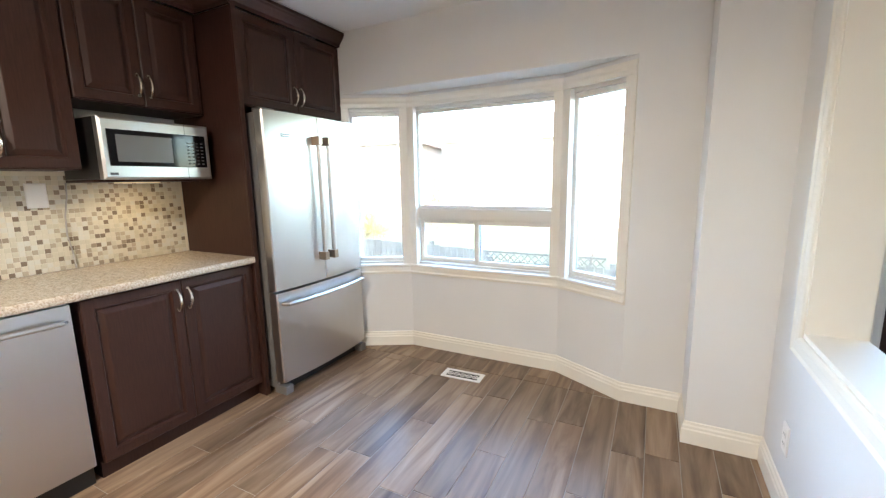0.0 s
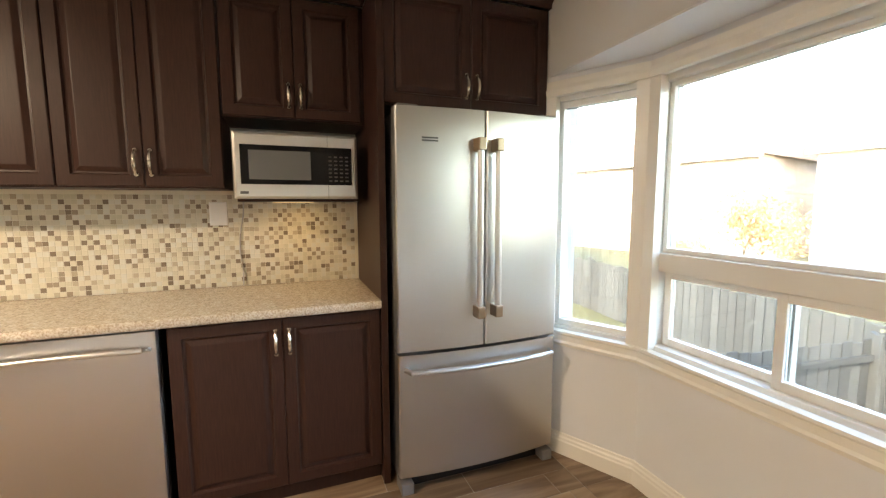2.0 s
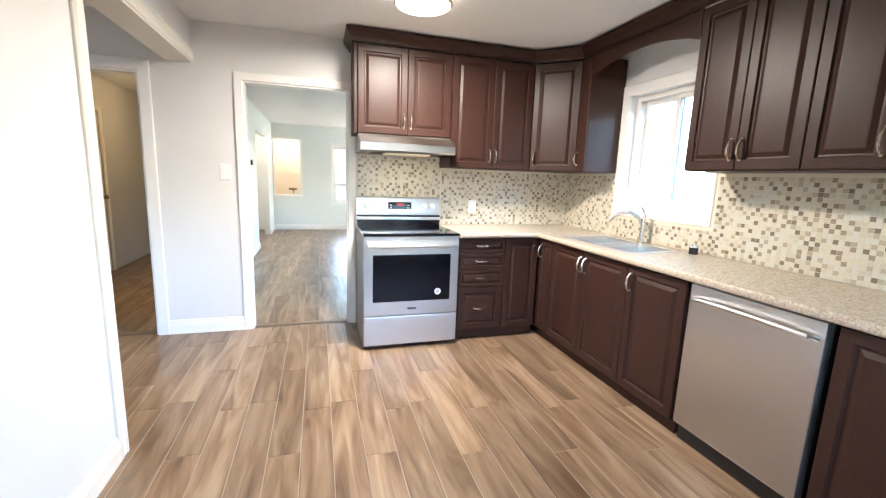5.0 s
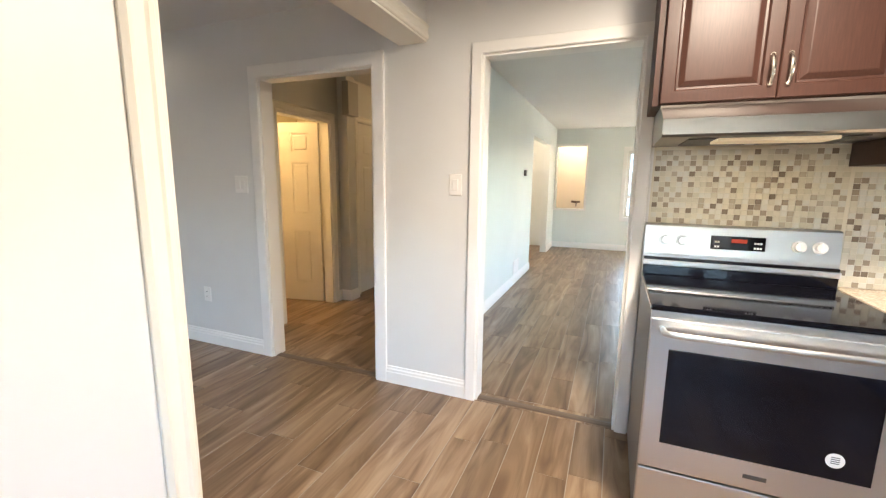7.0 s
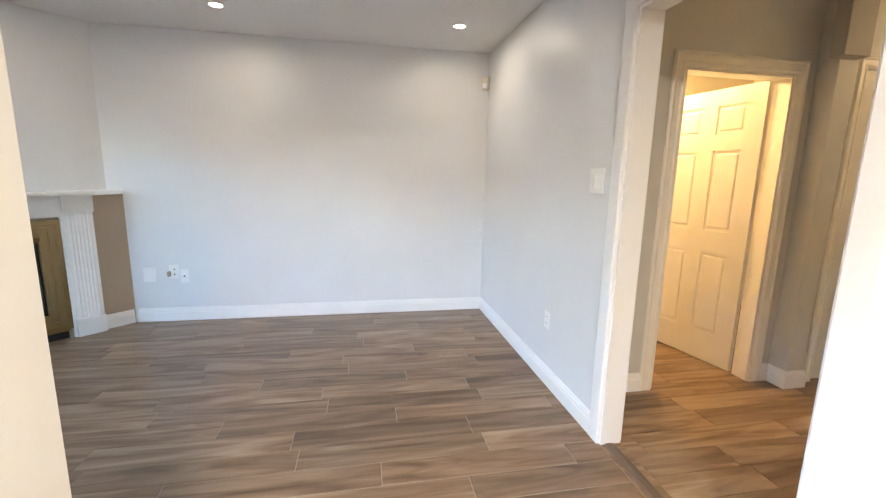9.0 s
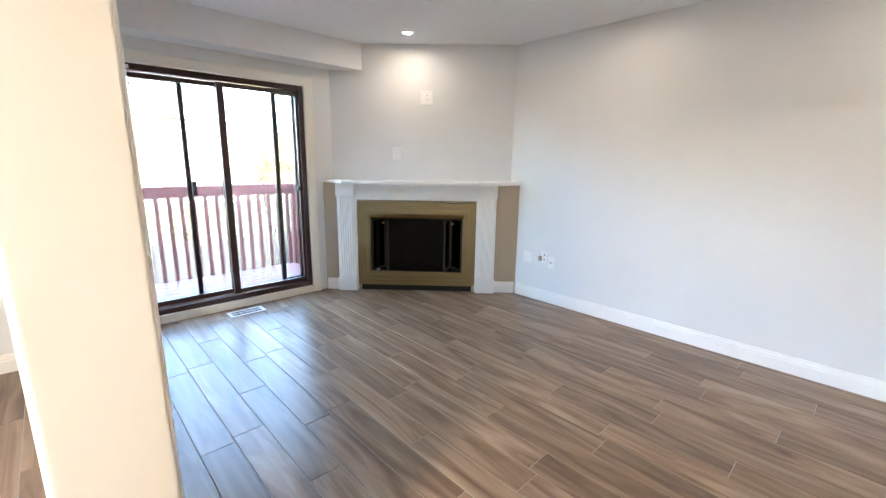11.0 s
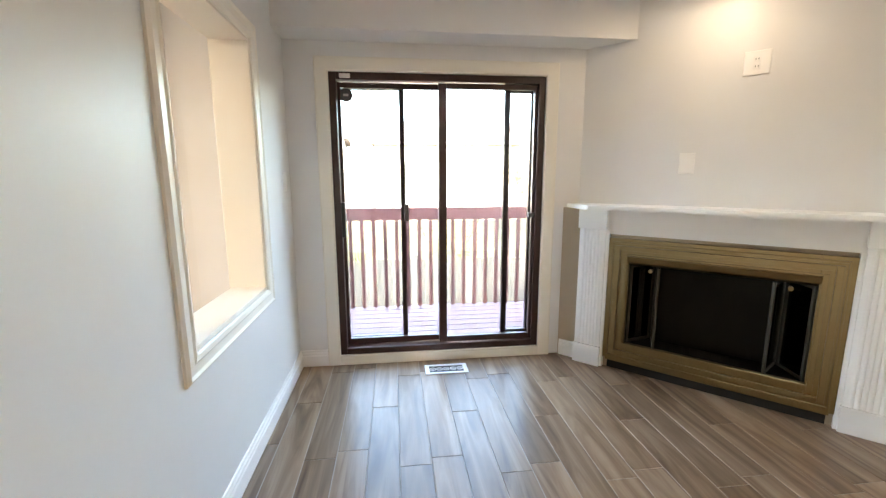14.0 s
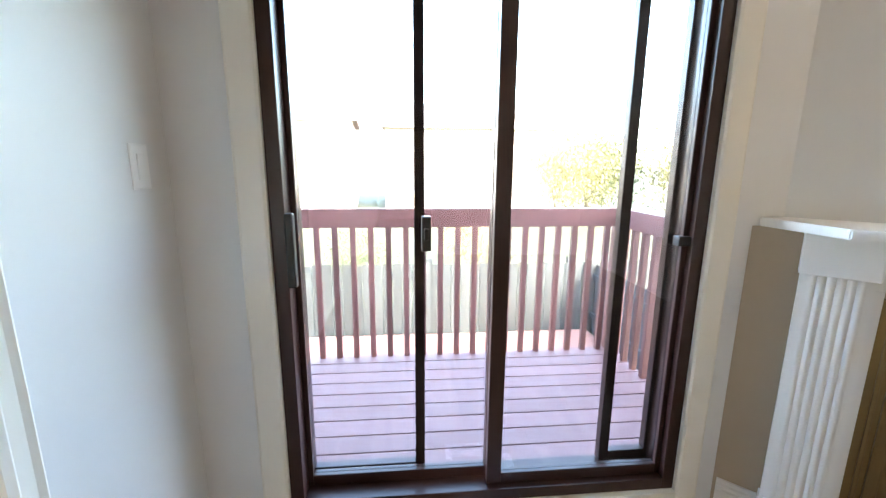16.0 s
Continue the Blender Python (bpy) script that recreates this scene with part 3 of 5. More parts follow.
box(bm, 3.855, -0.012, 1.975, 3.925, 0.004, 2.002, 0.003)
part("alarm_contact", bm, PLATE, pd, "small white alarm contact")
bm = bmesh.new()
cyl(bm, (3.885, 0.086, 1.885), (3.885, 0.083, 1.885), 0.048, seg=8)
part("sticker", bm, mat("sticker_dark", (0.06, 0.07, 0.09), 0.4), left, "dark octagonal sticker on the glass")
bm = bmesh.new()
box(bm, 3.868, 0.080, 1.877, 3.902, 0.0828, 1.893)
part("sticker_mark", bm, mat("sticker_light", (0.45, 0.48, 0.55), 0.4), left)
FLATW = [(0, 0), (0.088, 0), (0.088, 0.016), (0.080, 0.02), (0.008, 0.02), (0, 0.014)]
casing("trim_patio_door", pose(X0, N, 0), X1 - X0, Z1, FLATW, label="wide cream casing of the patio door", material=TRIM)
bm = bmesh.new()
box(bm, X0, -0.02 + N, 0.0, X1, N + 0.16, 0.069, 0.002)
setting("trim_patio_threshold", bm, TRIM, "cream painted threshold board under the patio door", "trim")

# ---- kitchen ----
WEST = lambda y: pose(0.0, y, 0, 0, 0, -90)     # local x runs towards -y, local y out of the wall
SOUTH = lambda x: pose(x, 0.0, 0, 0, 0, 0)
RAISED = [(0, 0.0), (0, 0.015), (0.004, 0.019), (0.048, 0.019), (0.054, 0.008), (0.062, 0.007), (0.082, 0.0175), (0.086, 0.018)]
RAISED_S = [(0, 0.0), (0, 0.015), (0.004, 0.019), (0.024, 0.019), (0.029, 0.009), (0.034, 0.008), (0.046, 0.0175), (0.048, 0.018)]


def handle_mesh(upright=True):
    """A bowed satin bar pull with flared feet."""
    bm = bmesh.new()
    pts, rad = [], []
    for k in range(13):
        u = k / 12
        s = (u - 0.5) * 0.105
        out = 0.004 + 0.026 * math.sin(math.pi * u) ** 0.6
        pts.append((0, out, s) if upright else (s, out, 0))
        rad.append(0.0075 if k in (0, 12) else 0.0050 + 0.0036 * math.sin(math.pi * u))
    tube(bm, pts, rad, 8)
    for e in (-0.0525, 0.0525):
        a = (0, 0.0, e) if upright else (e, 0, 0)
        b = (0, 0.008, e) if upright else (e, 0.008, 0)
        cyl(bm, a, b, 0.011, 0.008, 10)
    return mesh_of("handle", bm, NICKEL, True)


HANDLE_V, HANDLE_H = handle_mesh(True), handle_mesh(False)


def put_handle(parent, x, y, z, upright=True):
    h = new("handle", HANDLE_V if upright else HANDLE_H)
    h.parent = parent
    h.location = (x, y, z)


def front(parent, x0, z0, x1, z1, y, name="door", steps=RAISED, knob=None, g=0.0015):
    """A raised-panel front between x0 and x1; knob: (x, z, upright)."""
    bm = bmesh.new()
    rings(bm, x0 + g, z0 + g, x1 - g, z1 - g, [(i, y + d) for i, d in steps])
    d = part(name, bm, ESPRESSO, parent)
    if knob:
        put_handle(d, knob[0], y + 0.019, knob[1], knob[2])
    return d


def cabinet(name, m, w, z0, z1, depth, doors, label, group="kitchen cabinets", low=True, kick=0.0, cut=True):
    """doors: list of (x0, x1, handle side 'l', 'r' or '')."""
    c = thing(name, m, label, "cabinet", group)
    bm = bmesh.new()
    if kick:
        box(bm, 0, 0.004, kick, w, depth, z1)
        box(bm, 0.0, 0.004, 0, w, depth - 0.03, kick)
    else:
        box(bm, 0, 0.004, z0, w, depth, z1)
    part("body", bm, ESPRESSO, c)
    for x0, x1, side in doors:
        zz0, zz1 = (z0 + kick + 0.004, z1 - 0.006) if kick else (z0 + 0.004, z1 - 0.006)
        kx = x1 - 0.028 if side == "r" else x0 + 0.028
        kz = zz1 - 0.105 if low else zz0 + 0.105
        front(c, x0, zz0, x1, zz1, depth, knob=(kx, kz, True) if side else None)
    return c


BD, BT = 0.60, 0.872      # base depth and height
KICK = 0.085
# base run on the west wall (local x = distance from its north end)
cabinet("base_cabinet", WEST(3.640), 0.865, 0, BT, BD, [(0.0, 0.4325, "r"), (0.4325, 0.865, "l")], "espresso wooden base cabinet with two raised-panel doors", kick=KICK)
cabinet("base_cabinet", WEST(2.118), 0.425, 0, BT, BD, [(0, 0.425, "r")], "espresso wooden base cabinet with one raised-panel door", kick=KICK)
cabinet("sink_cabinet", WEST(1.692), 0.870, 0, BT - 0.18, BD, [], "espresso wooden sink cabinet with two raised-panel doors", kick=KICK)
_c = bpy.data.objects["sink_cabinet"]
front(_c, 0, KICK + 0.004, 0.447, BT - 0.006, BD, knob=(0.447 - 0.028, BT - 0.11, True))
front(_c, 0.447, KICK + 0.004, 0.870, BT - 0.006, BD, knob=(0.447 + 0.028, BT - 0.11, True))
bm = bmesh.new()
box(bm, 0, BD - 0.02, BT - 0.18, 0.87, BD, BT)
part("apron", bm, ESPRESSO, _c)
cabinet("corner_base_cabinet", WEST(0.820), 0.815, 0, BT, BD, [(0.005, 0.19, "r")], "espresso wooden corner base cabinet with a narrow door", kick=KICK)
cabinet("base_cabinet", SOUTH(0.622), 0.313, 0, BT, BD, [(0.005, 0.313, "")], "narrow espresso base cabinet with a plain raised panel", kick=KICK)
dr = cabinet("drawer_cabinet", SOUTH(0.938), 0.402, 0, BT, BD, [], "espresso wooden cabinet with four drawers", kick=KICK)
for za, zb in ((0.745, 0.866), (0.612, 0.741), (0.462, 0.608), (0.092, 0.458)):
    front(dr, 0.0, za, 0.402, zb, BD, "drawer", RAISED_S if zb - za < 0.2 else RAISED, (0.2, (za + zb) / 2, False))

# tall panel beside the fridge, and the fridge cabinet
pn = thing("tall_panel", WEST(3.668), "espresso wooden tall panel beside the fridge", "panel")
bm = bmesh.new()
box(bm, 0, 0.004, 0, 0.026, 0.63, 2.335, 0.002)
part("board", bm, ESPRESSO, pn)
bm = bmesh.new()
box(bm, -0.003, 0.6302, 0.0, 0.029, 0.646, 2.335, 0.003)
part("edge_band", bm, ESPRESSO, pn)
UT = 2.335
cabinet("over_fridge_cabinet", WEST(4.532), 0.862, 1.805, UT, 0.615, [(0.0, 0.431, "r"), (0.431, 0.862, "l")], "espresso wooden cabinet above the fridge", low=False)
UD = 0.315
cabinet("wall_cabinet", WEST(3.640), 0.655, 1.765, UT, UD, [(0.02, 0.335, "r"), (0.335, 0.65, "l")], "espresso wooden wall cabinet above the microwave", low=False)
cabinet("wall_cabinet", WEST(2.982), 0.622, 1.432, UT, UD, [(0, 0.311, "r"), (0.311, 0.622, "l")], "tall espresso wall cabinet with two raised-panel doors", low=False)
cabinet("wall_cabinet", WEST(2.358), 0.632, 1.432, UT, UD, [(0, 0.316, "r"), (0.316, 0.632, "l")], "tall espresso wall cabinet with two raised-panel doors", low=False)
cabinet("wall_cabinet", WEST(0.735), 0.13, 1.432, UT, UD, [(0.002, 0.128, "r")], "narrow espresso wall cabinet beside the window", low=False)
cabinet("wall_cabinet", SOUTH(0.612), 0.745, 1.432, UT, UD, [(0.005, 0.368, "r"), (0.368, 0.740, "l")], "tall espresso wall cabinet with two raised-panel doors", low=False)
cabinet("hood_cabinet", SOUTH(1.358), 0.79, 1.668, UT, UD, [(0.005, 0.372, "r"), (0.372, 0.765, "l")], "short espresso wall cabinet above the range hood", low=False)
# diagonal corner cabinet
cc = thing("corner_wall_cabinet", pose(0, 0, 0), "espresso corner wall cabinet with a diagonal door", "cabinet", "kitchen cabinets")
bm = bmesh.new()
prism(bm, [(0.004, 0.004), (0.611, 0.004), (0.611, 0.300), (0.300, 0.604), (0.004, 0.604)], 1.432, UT, "z")
part("body", bm, ESPRESSO, cc)
a, b = Vector((0.318, 0.590)), Vector((0.598, 0.314))
Ld = (b - a).length
bm = bmesh.new()
rings(bm, 0, 1.436, Ld, UT - 0.006, [(i, d) for i, d in RAISED])
bm.transform(pose(a.x, a.y, 0, 0, 0, math.degrees(math.atan2((b - a).y, (b - a).x))))
dd = part("door", bm, ESPRESSO, cc)
h = new("handle", HANDLE_V)
h.parent = dd
h.matrix_local = pose(b.x, b.y, 1.54, 0, 0, -45) @ pose(-0.035, 0.019, 0)

# arched valance over the window
va = thing("valance", WEST(1.724), "espresso arched valance board over the sink window", "valance")
bm = bmesh.new()
W = 0.987
arc = [(0.0, 2.18), (0.03, 2.18)] + [(0.03 + (W - 0.06) * k / 14, 2.18 + 0.075 * math.sin(math.pi * k / 14) ** 0.75) for k in range(1, 14)] + [(W - 0.03, 2.18), (W, 2.18)]
prism(bm, [(0, UT)] + arc + [(W, UT)], UD - 0.005, UD + 0.017, "y")
part("board", bm, ESPRESSO, va)
# crown moulding
bm = bmesh.new()
CROWN = [(0, 0), (0.012, 0), (0.016, 0.02), (0.030, 0.034), (0.050, 0.058), (0.056, 0.070), (0.060, 0.074), (0.060, 0.092), (0, 0.092)]
f = UD + 0.016
pts = [(0.03, 4.533, UT), (0.632, 4.533, UT), (0.632, 3.640, UT), (f, 3.640, UT), (f, 0.625, UT), (0.625, f, UT), (2.150, f, UT), (2.150, 0.006, UT)]
moulding(bm, pts, [(-u, v) for u, v in CROWN])
cr = thing("crown_moulding", pose(0, 0, 0), "espresso crown moulding along the cabinet tops", "moulding")
part("moulding", bm, ESPRESSO, cr)

# worktop with sink cut-out
SX0, SX1, SY0, SY1 = 0.135, 0.535, 0.86, 1.58
wt = thing("worktop", pose(0, 0, 0), "beige speckled stone worktop with a rounded edge", "worktop")
bm = bmesh.new()
ZC0, ZC1 = 0.874, 0.912
CX, CY = (0.004, SX0, SX1, 0.645, 1.345), (0.004, 0.645, SY0, SY1, 3.640)
cells = {(i, j) for i in range(4) for j in range(4) if (i < 3 or j == 0) and (i, j) != (1, 2)}
grid = {}


def corner(i, j, k):
    if (i, j, k) not in grid:
        grid[i, j, k] = bm.verts.new((CX[i], CY[j], (ZC0, ZC1)[k]))
    return grid[i, j, k]


for i, j in sorted(cells):
    for k in (0, 1):
        bm.faces.new([corner(i, j, k), corner(i + 1, j, k), corner(i + 1, j + 1, k), corner(i, j + 1, k)])
    for di, dj, e in ((-1, 0, ((0, 0), (0, 1))), (1, 0, ((1, 0), (1, 1))), (0, -1, ((0, 0), (1, 0))), (0, 1, ((0, 1), (1, 1)))):
        if (i + di, j + dj) not in cells:
            (a0, b0), (a1, b1) = e
            bm.faces.new([corner(i + a0, j + b0, 0), corner(i + a1, j + b1, 0), corner(i + a1, j + b1, 1), corner(i + a0, j + b0, 1)])
part("slab", bm, COUNTER, wt)
bm = bmesh.new()
r = 0.019
nose = [(0, 0.0)] + [(r * math.sin(math.pi * k / 8) * 0.5, 0.019 - 0.019 * math.cos(math.pi * k / 8)) for k in range(1, 8)] + [(0, 0.038)]
moulding(bm, [(0.645, 3.640, ZC0), (0.645, 0.645, ZC0), (1.345, 0.645, ZC0)], [(-u, v) for u, v in nose])
part("edge", bm, COUNTER, wt, smooth=True)
# sink
sk = thing("sink", pose(0, 0, 0), "double-bowl stainless steel sink set into the worktop", "sink")
def bowl(y0, y1):
    bm = bmesh.new()
    xa, xb = SX0 + 0.012, SX1 - 0.012
    top = [(xa, y0), (xb, y0), (xb, y1), (xa, y1)]
    def ring(ins, z):
        return [bm.verts.new((x + (ins if x == xa else -ins), y + (ins if y == y0 else -ins), z)) for x, y in top]
    rows = [ring(-0.010, ZC1 + 0.001), ring(0, ZC1), ring(0.006, ZC1 - 0.02), ring(0.016, ZC1 - 0.15), ring(0.04, ZC1 - 0.17)]
    for p, q in zip(rows, rows[1:]):
        for i in range(4):
            bm.faces.new((p[i], p[(i + 1) % 4], q[(i + 1) % 4], q[i]))
    bm.faces.new(rows[-1])
    b = part("bowl", bm, STEEL_H, sk)
    bm = bmesh.new()
    cyl(bm, ((xa + xb) / 2, (y0 + y1) / 2, ZC1 - 0.1695), ((xa + xb) / 2, (y0 + y1) / 2, ZC1 - 0.166), 0.042, 0.038, 24)
    part("drain", bm, CHROME, b)
bowl(SY0 + 0.012, 1.205)
bowl(1.235, SY1 - 0.012)
bm = bmesh.new()
for x0, y0, x1, y1 in ((SX0 - 0.008, SY0 - 0.008, SX0 + 0.014, SY1 + 0.008), (SX1 - 0.014, SY0 - 0.008, SX1 + 0.008, SY1 + 0.008), (SX0 + 0.014, SY0 - 0.008, SX1 - 0.014, SY0 + 0.014), (SX0 + 0.014, SY1 - 0.014, SX1 - 0.014, SY1 + 0.008), (SX0 + 0.014, 1.203, SX1 - 0.014, 1.237)):
    box(bm, x0, y0, ZC1 - 0.002, x1, y1, ZC1 + 0.003, 0.001)
part("rim", bm, STEEL_H, sk)
# faucet
fc = thing("faucet", pose(0.085, 1.19, ZC1), "satin nickel kitchen faucet with an arched spout", "faucet")
bm = bmesh.new()
cyl(bm, (0, 0, 0), (0, 0, 0.014), 0.028, 0.024)
cyl(bm, (0, 0, 0.014), (0, 0, 0.17), 0.021, 0.016)
part("column", bm, NICKEL, fc, smooth=True)
bm = bmesh.new()
tube(bm, [(0, 0, 0.13), (0.03, -0.02, 0.19), (0.08, -0.055, 0.222), (0.135, -0.09, 0.215), (0.18, -0.125, 0.185), (0.195, -0.135, 0.165)], [0.013, 0.013, 0.012, 0.012, 0.013, 0.015], 12)
part("spout", bm, NICKEL, fc, smooth=True)
bm = bmesh.new()
tube(bm, [(0, 0, 0.17), (-0.008, 0.003, 0.20), (-0.016, -0.02, 0.235), (-0.02, -0.055, 0.26)], [0.014, 0.011, 0.008, 0.006], 10)
part("lever", bm, NICKEL, fc, smooth=True)
# soap pump lid beside the sink
sp = thing("sink_canister", pose(0.10, 1.665, ZC1), "small dark chrome-banded canister beside the sink", "canister")
bm = bmesh.new()
cyl(bm, (0, 0, 0), (0, 0, 0.045), 0.027, 0.027, 24)
part("base", bm, BLACK, sp, smooth=True)
bm = bmesh.new()
cyl(bm, (0, 0, 0.045), (0, 0, 0.058), 0.028, 0.028, 24)
cyl(bm, (0, 0, 0.058), (0, 0, 0.068), 0.012, 0.010, 16)
part("lid", bm, CHROME, sp, smooth=True)

# ---- range ----
RX0, RX1 = 1.360, 2.112
rg = thing("range", pose(RX0, 0.02, 0), "stainless steel electric range with a black glass cooktop", "range")
RW = RX1 - RX0
bm = bmesh.new()
box(bm, 0.003, 0.0, 0.02, RW - 0.003, 0.615, 0.895, 0.003)
part("body", bm, GREY_SIDE, rg)
bm = bmesh.new()
box(bm, 0.0, 0.07, 0.895, RW, 0.65, 0.915, 0.005)
part("cooktop", bm, BLACK_GLASS, rg)
bm = bmesh.new()
prism(bm, [(0.0, 0.895), (0.072, 0.895), (0.072, 0.955), (0.060, 0.99), (0.060, 1.02), (0.045, 1.152), (0.038, 1.160), (0.0, 1.160)], 0.0, RW, "x")
bg = part("backguard", bm, STEEL_H, rg)
bm = bmesh.new()
box(bm, 0.002, 0.058, 0.915, RW - 0.002, 0.078, 1.004, 0.004)
part("lower_panel", bm, BLACK_GLASS, bg)
bm = bmesh.new()
box(bm, -0.003, 0.060, 0.962, RW + 0.003, 0.083, 0.990, 0.006)
part("steel_lip", bm, STEEL_H, bg)
tilt = pose(0, 0.0535, 1.085, math.degrees(math.atan2(0.015, 0.132)))
bm = bmesh.new()
box(bm, 0.265, -0.002, -0.030, 0.475, 0.004, 0.032, 0.002)
bm.transform(tilt)
dp = part("display", bm, BLACK_GLASS, bg)
bm = bmesh.new()
box(bm, 0.335, 0.004, 0.002, 0.395, 0.0052, 0.020)
bm.transform(tilt)
part("digits", bm, RED_LED, dp)
bm = bmesh.new()
for k in range(5):
    for j in range(2):
        box(bm, 0.278 + k * 0.011 + (0.13 if k > 2 else 0) , 0.004, -0.022 + j * 0.022, 0.286 + k * 0.011 + (0.13 if k > 2 else 0), 0.0049, -0.014 + j * 0.022)
bm.transform(tilt)
tagged(part("legend", bm, WHITE_MARK, dp), kind="stuff")
for kx in (0.072, 0.145, 0.590, 0.662):
    bm = bmesh.new()
    cyl(bm, (kx, 0, 0), (kx, 0.006, 0), 0.027, 0.026, 24)
    cyl(bm, (kx, 0.006, 0), (kx, 0.026, 0), 0.021, 0.019, 24)
    box(bm, kx - 0.003, 0.026, -0.017, kx + 0.003, 0.030, 0.017, 0.001)
    bm.transform(tilt)
    part("knob", bm, PLATE if kx < 0.4 else STEEL_H, bg, smooth=True)
bm = bmesh.new()
box(bm, 0.004, 0.615, 0.275, RW - 0.004, 0.652, 0.865, 0.004)
od = part("oven_door", bm, STEEL_H, rg)
bm = bmesh.new()
rings(bm, 0.07, 0.385, RW - 0.07, 0.755, [(0, 0.650), (0, 0.654), (0.004, 0.6548)])
wn = part("oven_window", bm, BLACK_GLASS, od)
bm = bmesh.new()
cyl(bm, (0.17, 0.6548, 0.455), (0.17, 0.6556, 0.455), 0.026, seg=28)
stk = part("round_sticker", bm, WHITE_MARK, wn, "round white sticker")
bm = bmesh.new()
for k in range(4):
    box(bm, 0.158, 0.6556, 0.444 + k * 0.007, 0.182, 0.6560, 0.447 + k * 0.007)
part("sticker_print", bm, DARK_GREY, stk)
bm = bmesh.new()
tube(bm, [(0.045, 0.652, 0.825), (0.047, 0.690, 0.825), (0.075, 0.700, 0.825), (RW / 2, 0.704, 0.825), (RW - 0.075, 0.700, 0.825), (RW - 0.047, 0.690, 0.825), (RW - 0.045, 0.652, 0.825)], 0.012, 12)
part("oven_handle", bm, STEEL_H, od, smooth=True)
bm = bmesh.new()
box(bm, RW / 2 - 0.035, 0.6515, 0.318, RW / 2 + 0.035, 0.654, 0.334, 0.001)
part("badge", bm, DARK_GREY, od)
bm = bmesh.new()
box(bm, 0.004, 0.60, 0.865, RW - 0.004, 0.645, 0.893, 0.003)
part("vent_strip", bm, STEEL_H, rg)
bm = bmesh.new()
box(bm, 0.004, 0.60, 0.035, RW - 0.004, 0.652, 0.268, 0.006)
part("storage_drawer", bm, STEEL_H, rg)
bm = bmesh.new()
box(bm, 0.02, 0.05, 0.0, RW - 0.02, 0.58, 0.03)
part("plinth", bm, BLACK, rg)

# range hood
hd = thing("range_hood", pose(1.362, 0.0, 0), "slim stainless steel under-cabinet range hood", "hood")
bm = bmesh.new()
prism(bm, [(0.004, 1.666), (0.336, 1.666), (0.345, 1.655), (0.468, 1.600), (0.480, 1.594), (0.480, 1.536), (0.470, 1.527), (0.004, 1.527)], 0, 0.752, "x")
hb = part("shell", bm, brushed("hood_steel", (0.46, 0.44, 0.42), 0.28, (30, 1, 1)), hd)
bm = bmesh.new()
box(bm, 0.10, 0.10, 1.5225, 0.36, 0.40, 1.5265)
part("filter", bm, DARK_GREY, hd)
bm = bmesh.new()
box(bm, 0.40, 0.10, 1.5225, 0.65, 0.40, 1.5265)
part("filter", bm, DARK_GREY, hd)
bm = bmesh.new()
box(bm, 0.20, 0.30, 1.510, 0.56, 0.45, 1.522, 0.003)
part("light_cover", bm, emitter("hood_lamp_lens", (1.0, 0.84, 0.6), 0.002), hd, "small glowing hood light")
lm = new("hood_lamp", bpy.data.lights.new("hood_lamp", "AREA"))
lm.data.shape, lm.data.size, lm.data.size_y, lm.data.energy, lm.data.color = "RECTANGLE", 0.34, 0.13, 0.022, (1.0, 0.80, 0.52)
lm.matrix_world = pose(1.742, 0.375, 1.505)

# ---- dishwasher ----
dwm = thing("dishwasher", WEST(2.747), "stainless steel built-in dishwasher with a bar handle", "dishwasher")
DWW = 0.606
bm = bmesh.new()
box(bm, 0.004, 0.02, 0.0, DWW - 0.004, 0.575, 0.868)
part("tub", bm, BLACK, dwm)
bm = bmesh.new()
box(bm, 0.006, 0.575, 0.105, DWW - 0.004, 0.622, 0.862, 0.006)
dwd = part("door_panel", bm, STEEL, dwm)
bm = bmesh.new()
pts = [(0.03, 0.620, 0.79)] + [(0.05 + (DWW - 0.1) * k / 10, 0.650 + 0.012 * math.sin(math.pi * k / 10), 0.795 + 0.008 * math.sin(math.pi * k / 10)) for k in range(11)] + [(DWW - 0.03, 0.620, 0.79)]
tube(bm, pts, 0.011, 10)
part("door_handle", bm, STEEL_H, dwd, smooth=True)
bm = bmesh.new()
box(bm, 0.01, 0.50, 0.01, DWW - 0.01, 0.56, 0.10)
part("toe_panel", bm, BLACK, dwm)

# ---- microwave ----
mwm = thing("microwave", WEST(3.582), "stainless steel over-the-counter microwave with a black door", "microwave")
MW, MZ0, MZ1 = 0.553, 1.384, 1.686
bm = bmesh.new()
box(bm, 0.0, 0.02, MZ0 + 0.004, MW, 0.3750, MZ1, 0.004)
part("case", bm, BLACK, mwm)
bm = bmesh.new()
rings(bm, 0.0, MZ0, MW, MZ1, [(0, 0.3750), (0, 0.4120), (0.012, 0.4200), (0.030, 0.4200)])
mf = part("face", bm, STEEL_H, mwm)
bm = bmesh.new()
box(bm, 0.028, 0.4180, MZ0 + 0.066, MW - 0.030, 0.4245, MZ1 - 0.058, 0.002)
mg = part("door_glass", bm, BLACK_GLASS, mf)
bm = bmesh.new()
box(bm, 0.22, 0.4245, MZ0 + 0.088, MW - 0.065, 0.4252, MZ1 - 0.082)
part("window_mesh", bm, mat("microwave_mesh", (0.13, 0.13, 0.13), 0.25), mg)
bm = bmesh.new()
for k in range(4):
    for j in range(7):
        box(bm, 0.045 + k * 0.026, 0.4245, MZ0 + 0.082 + j * 0.019, 0.060 + k * 0.026, 0.4250, MZ0 + 0.089 + j * 0.019)
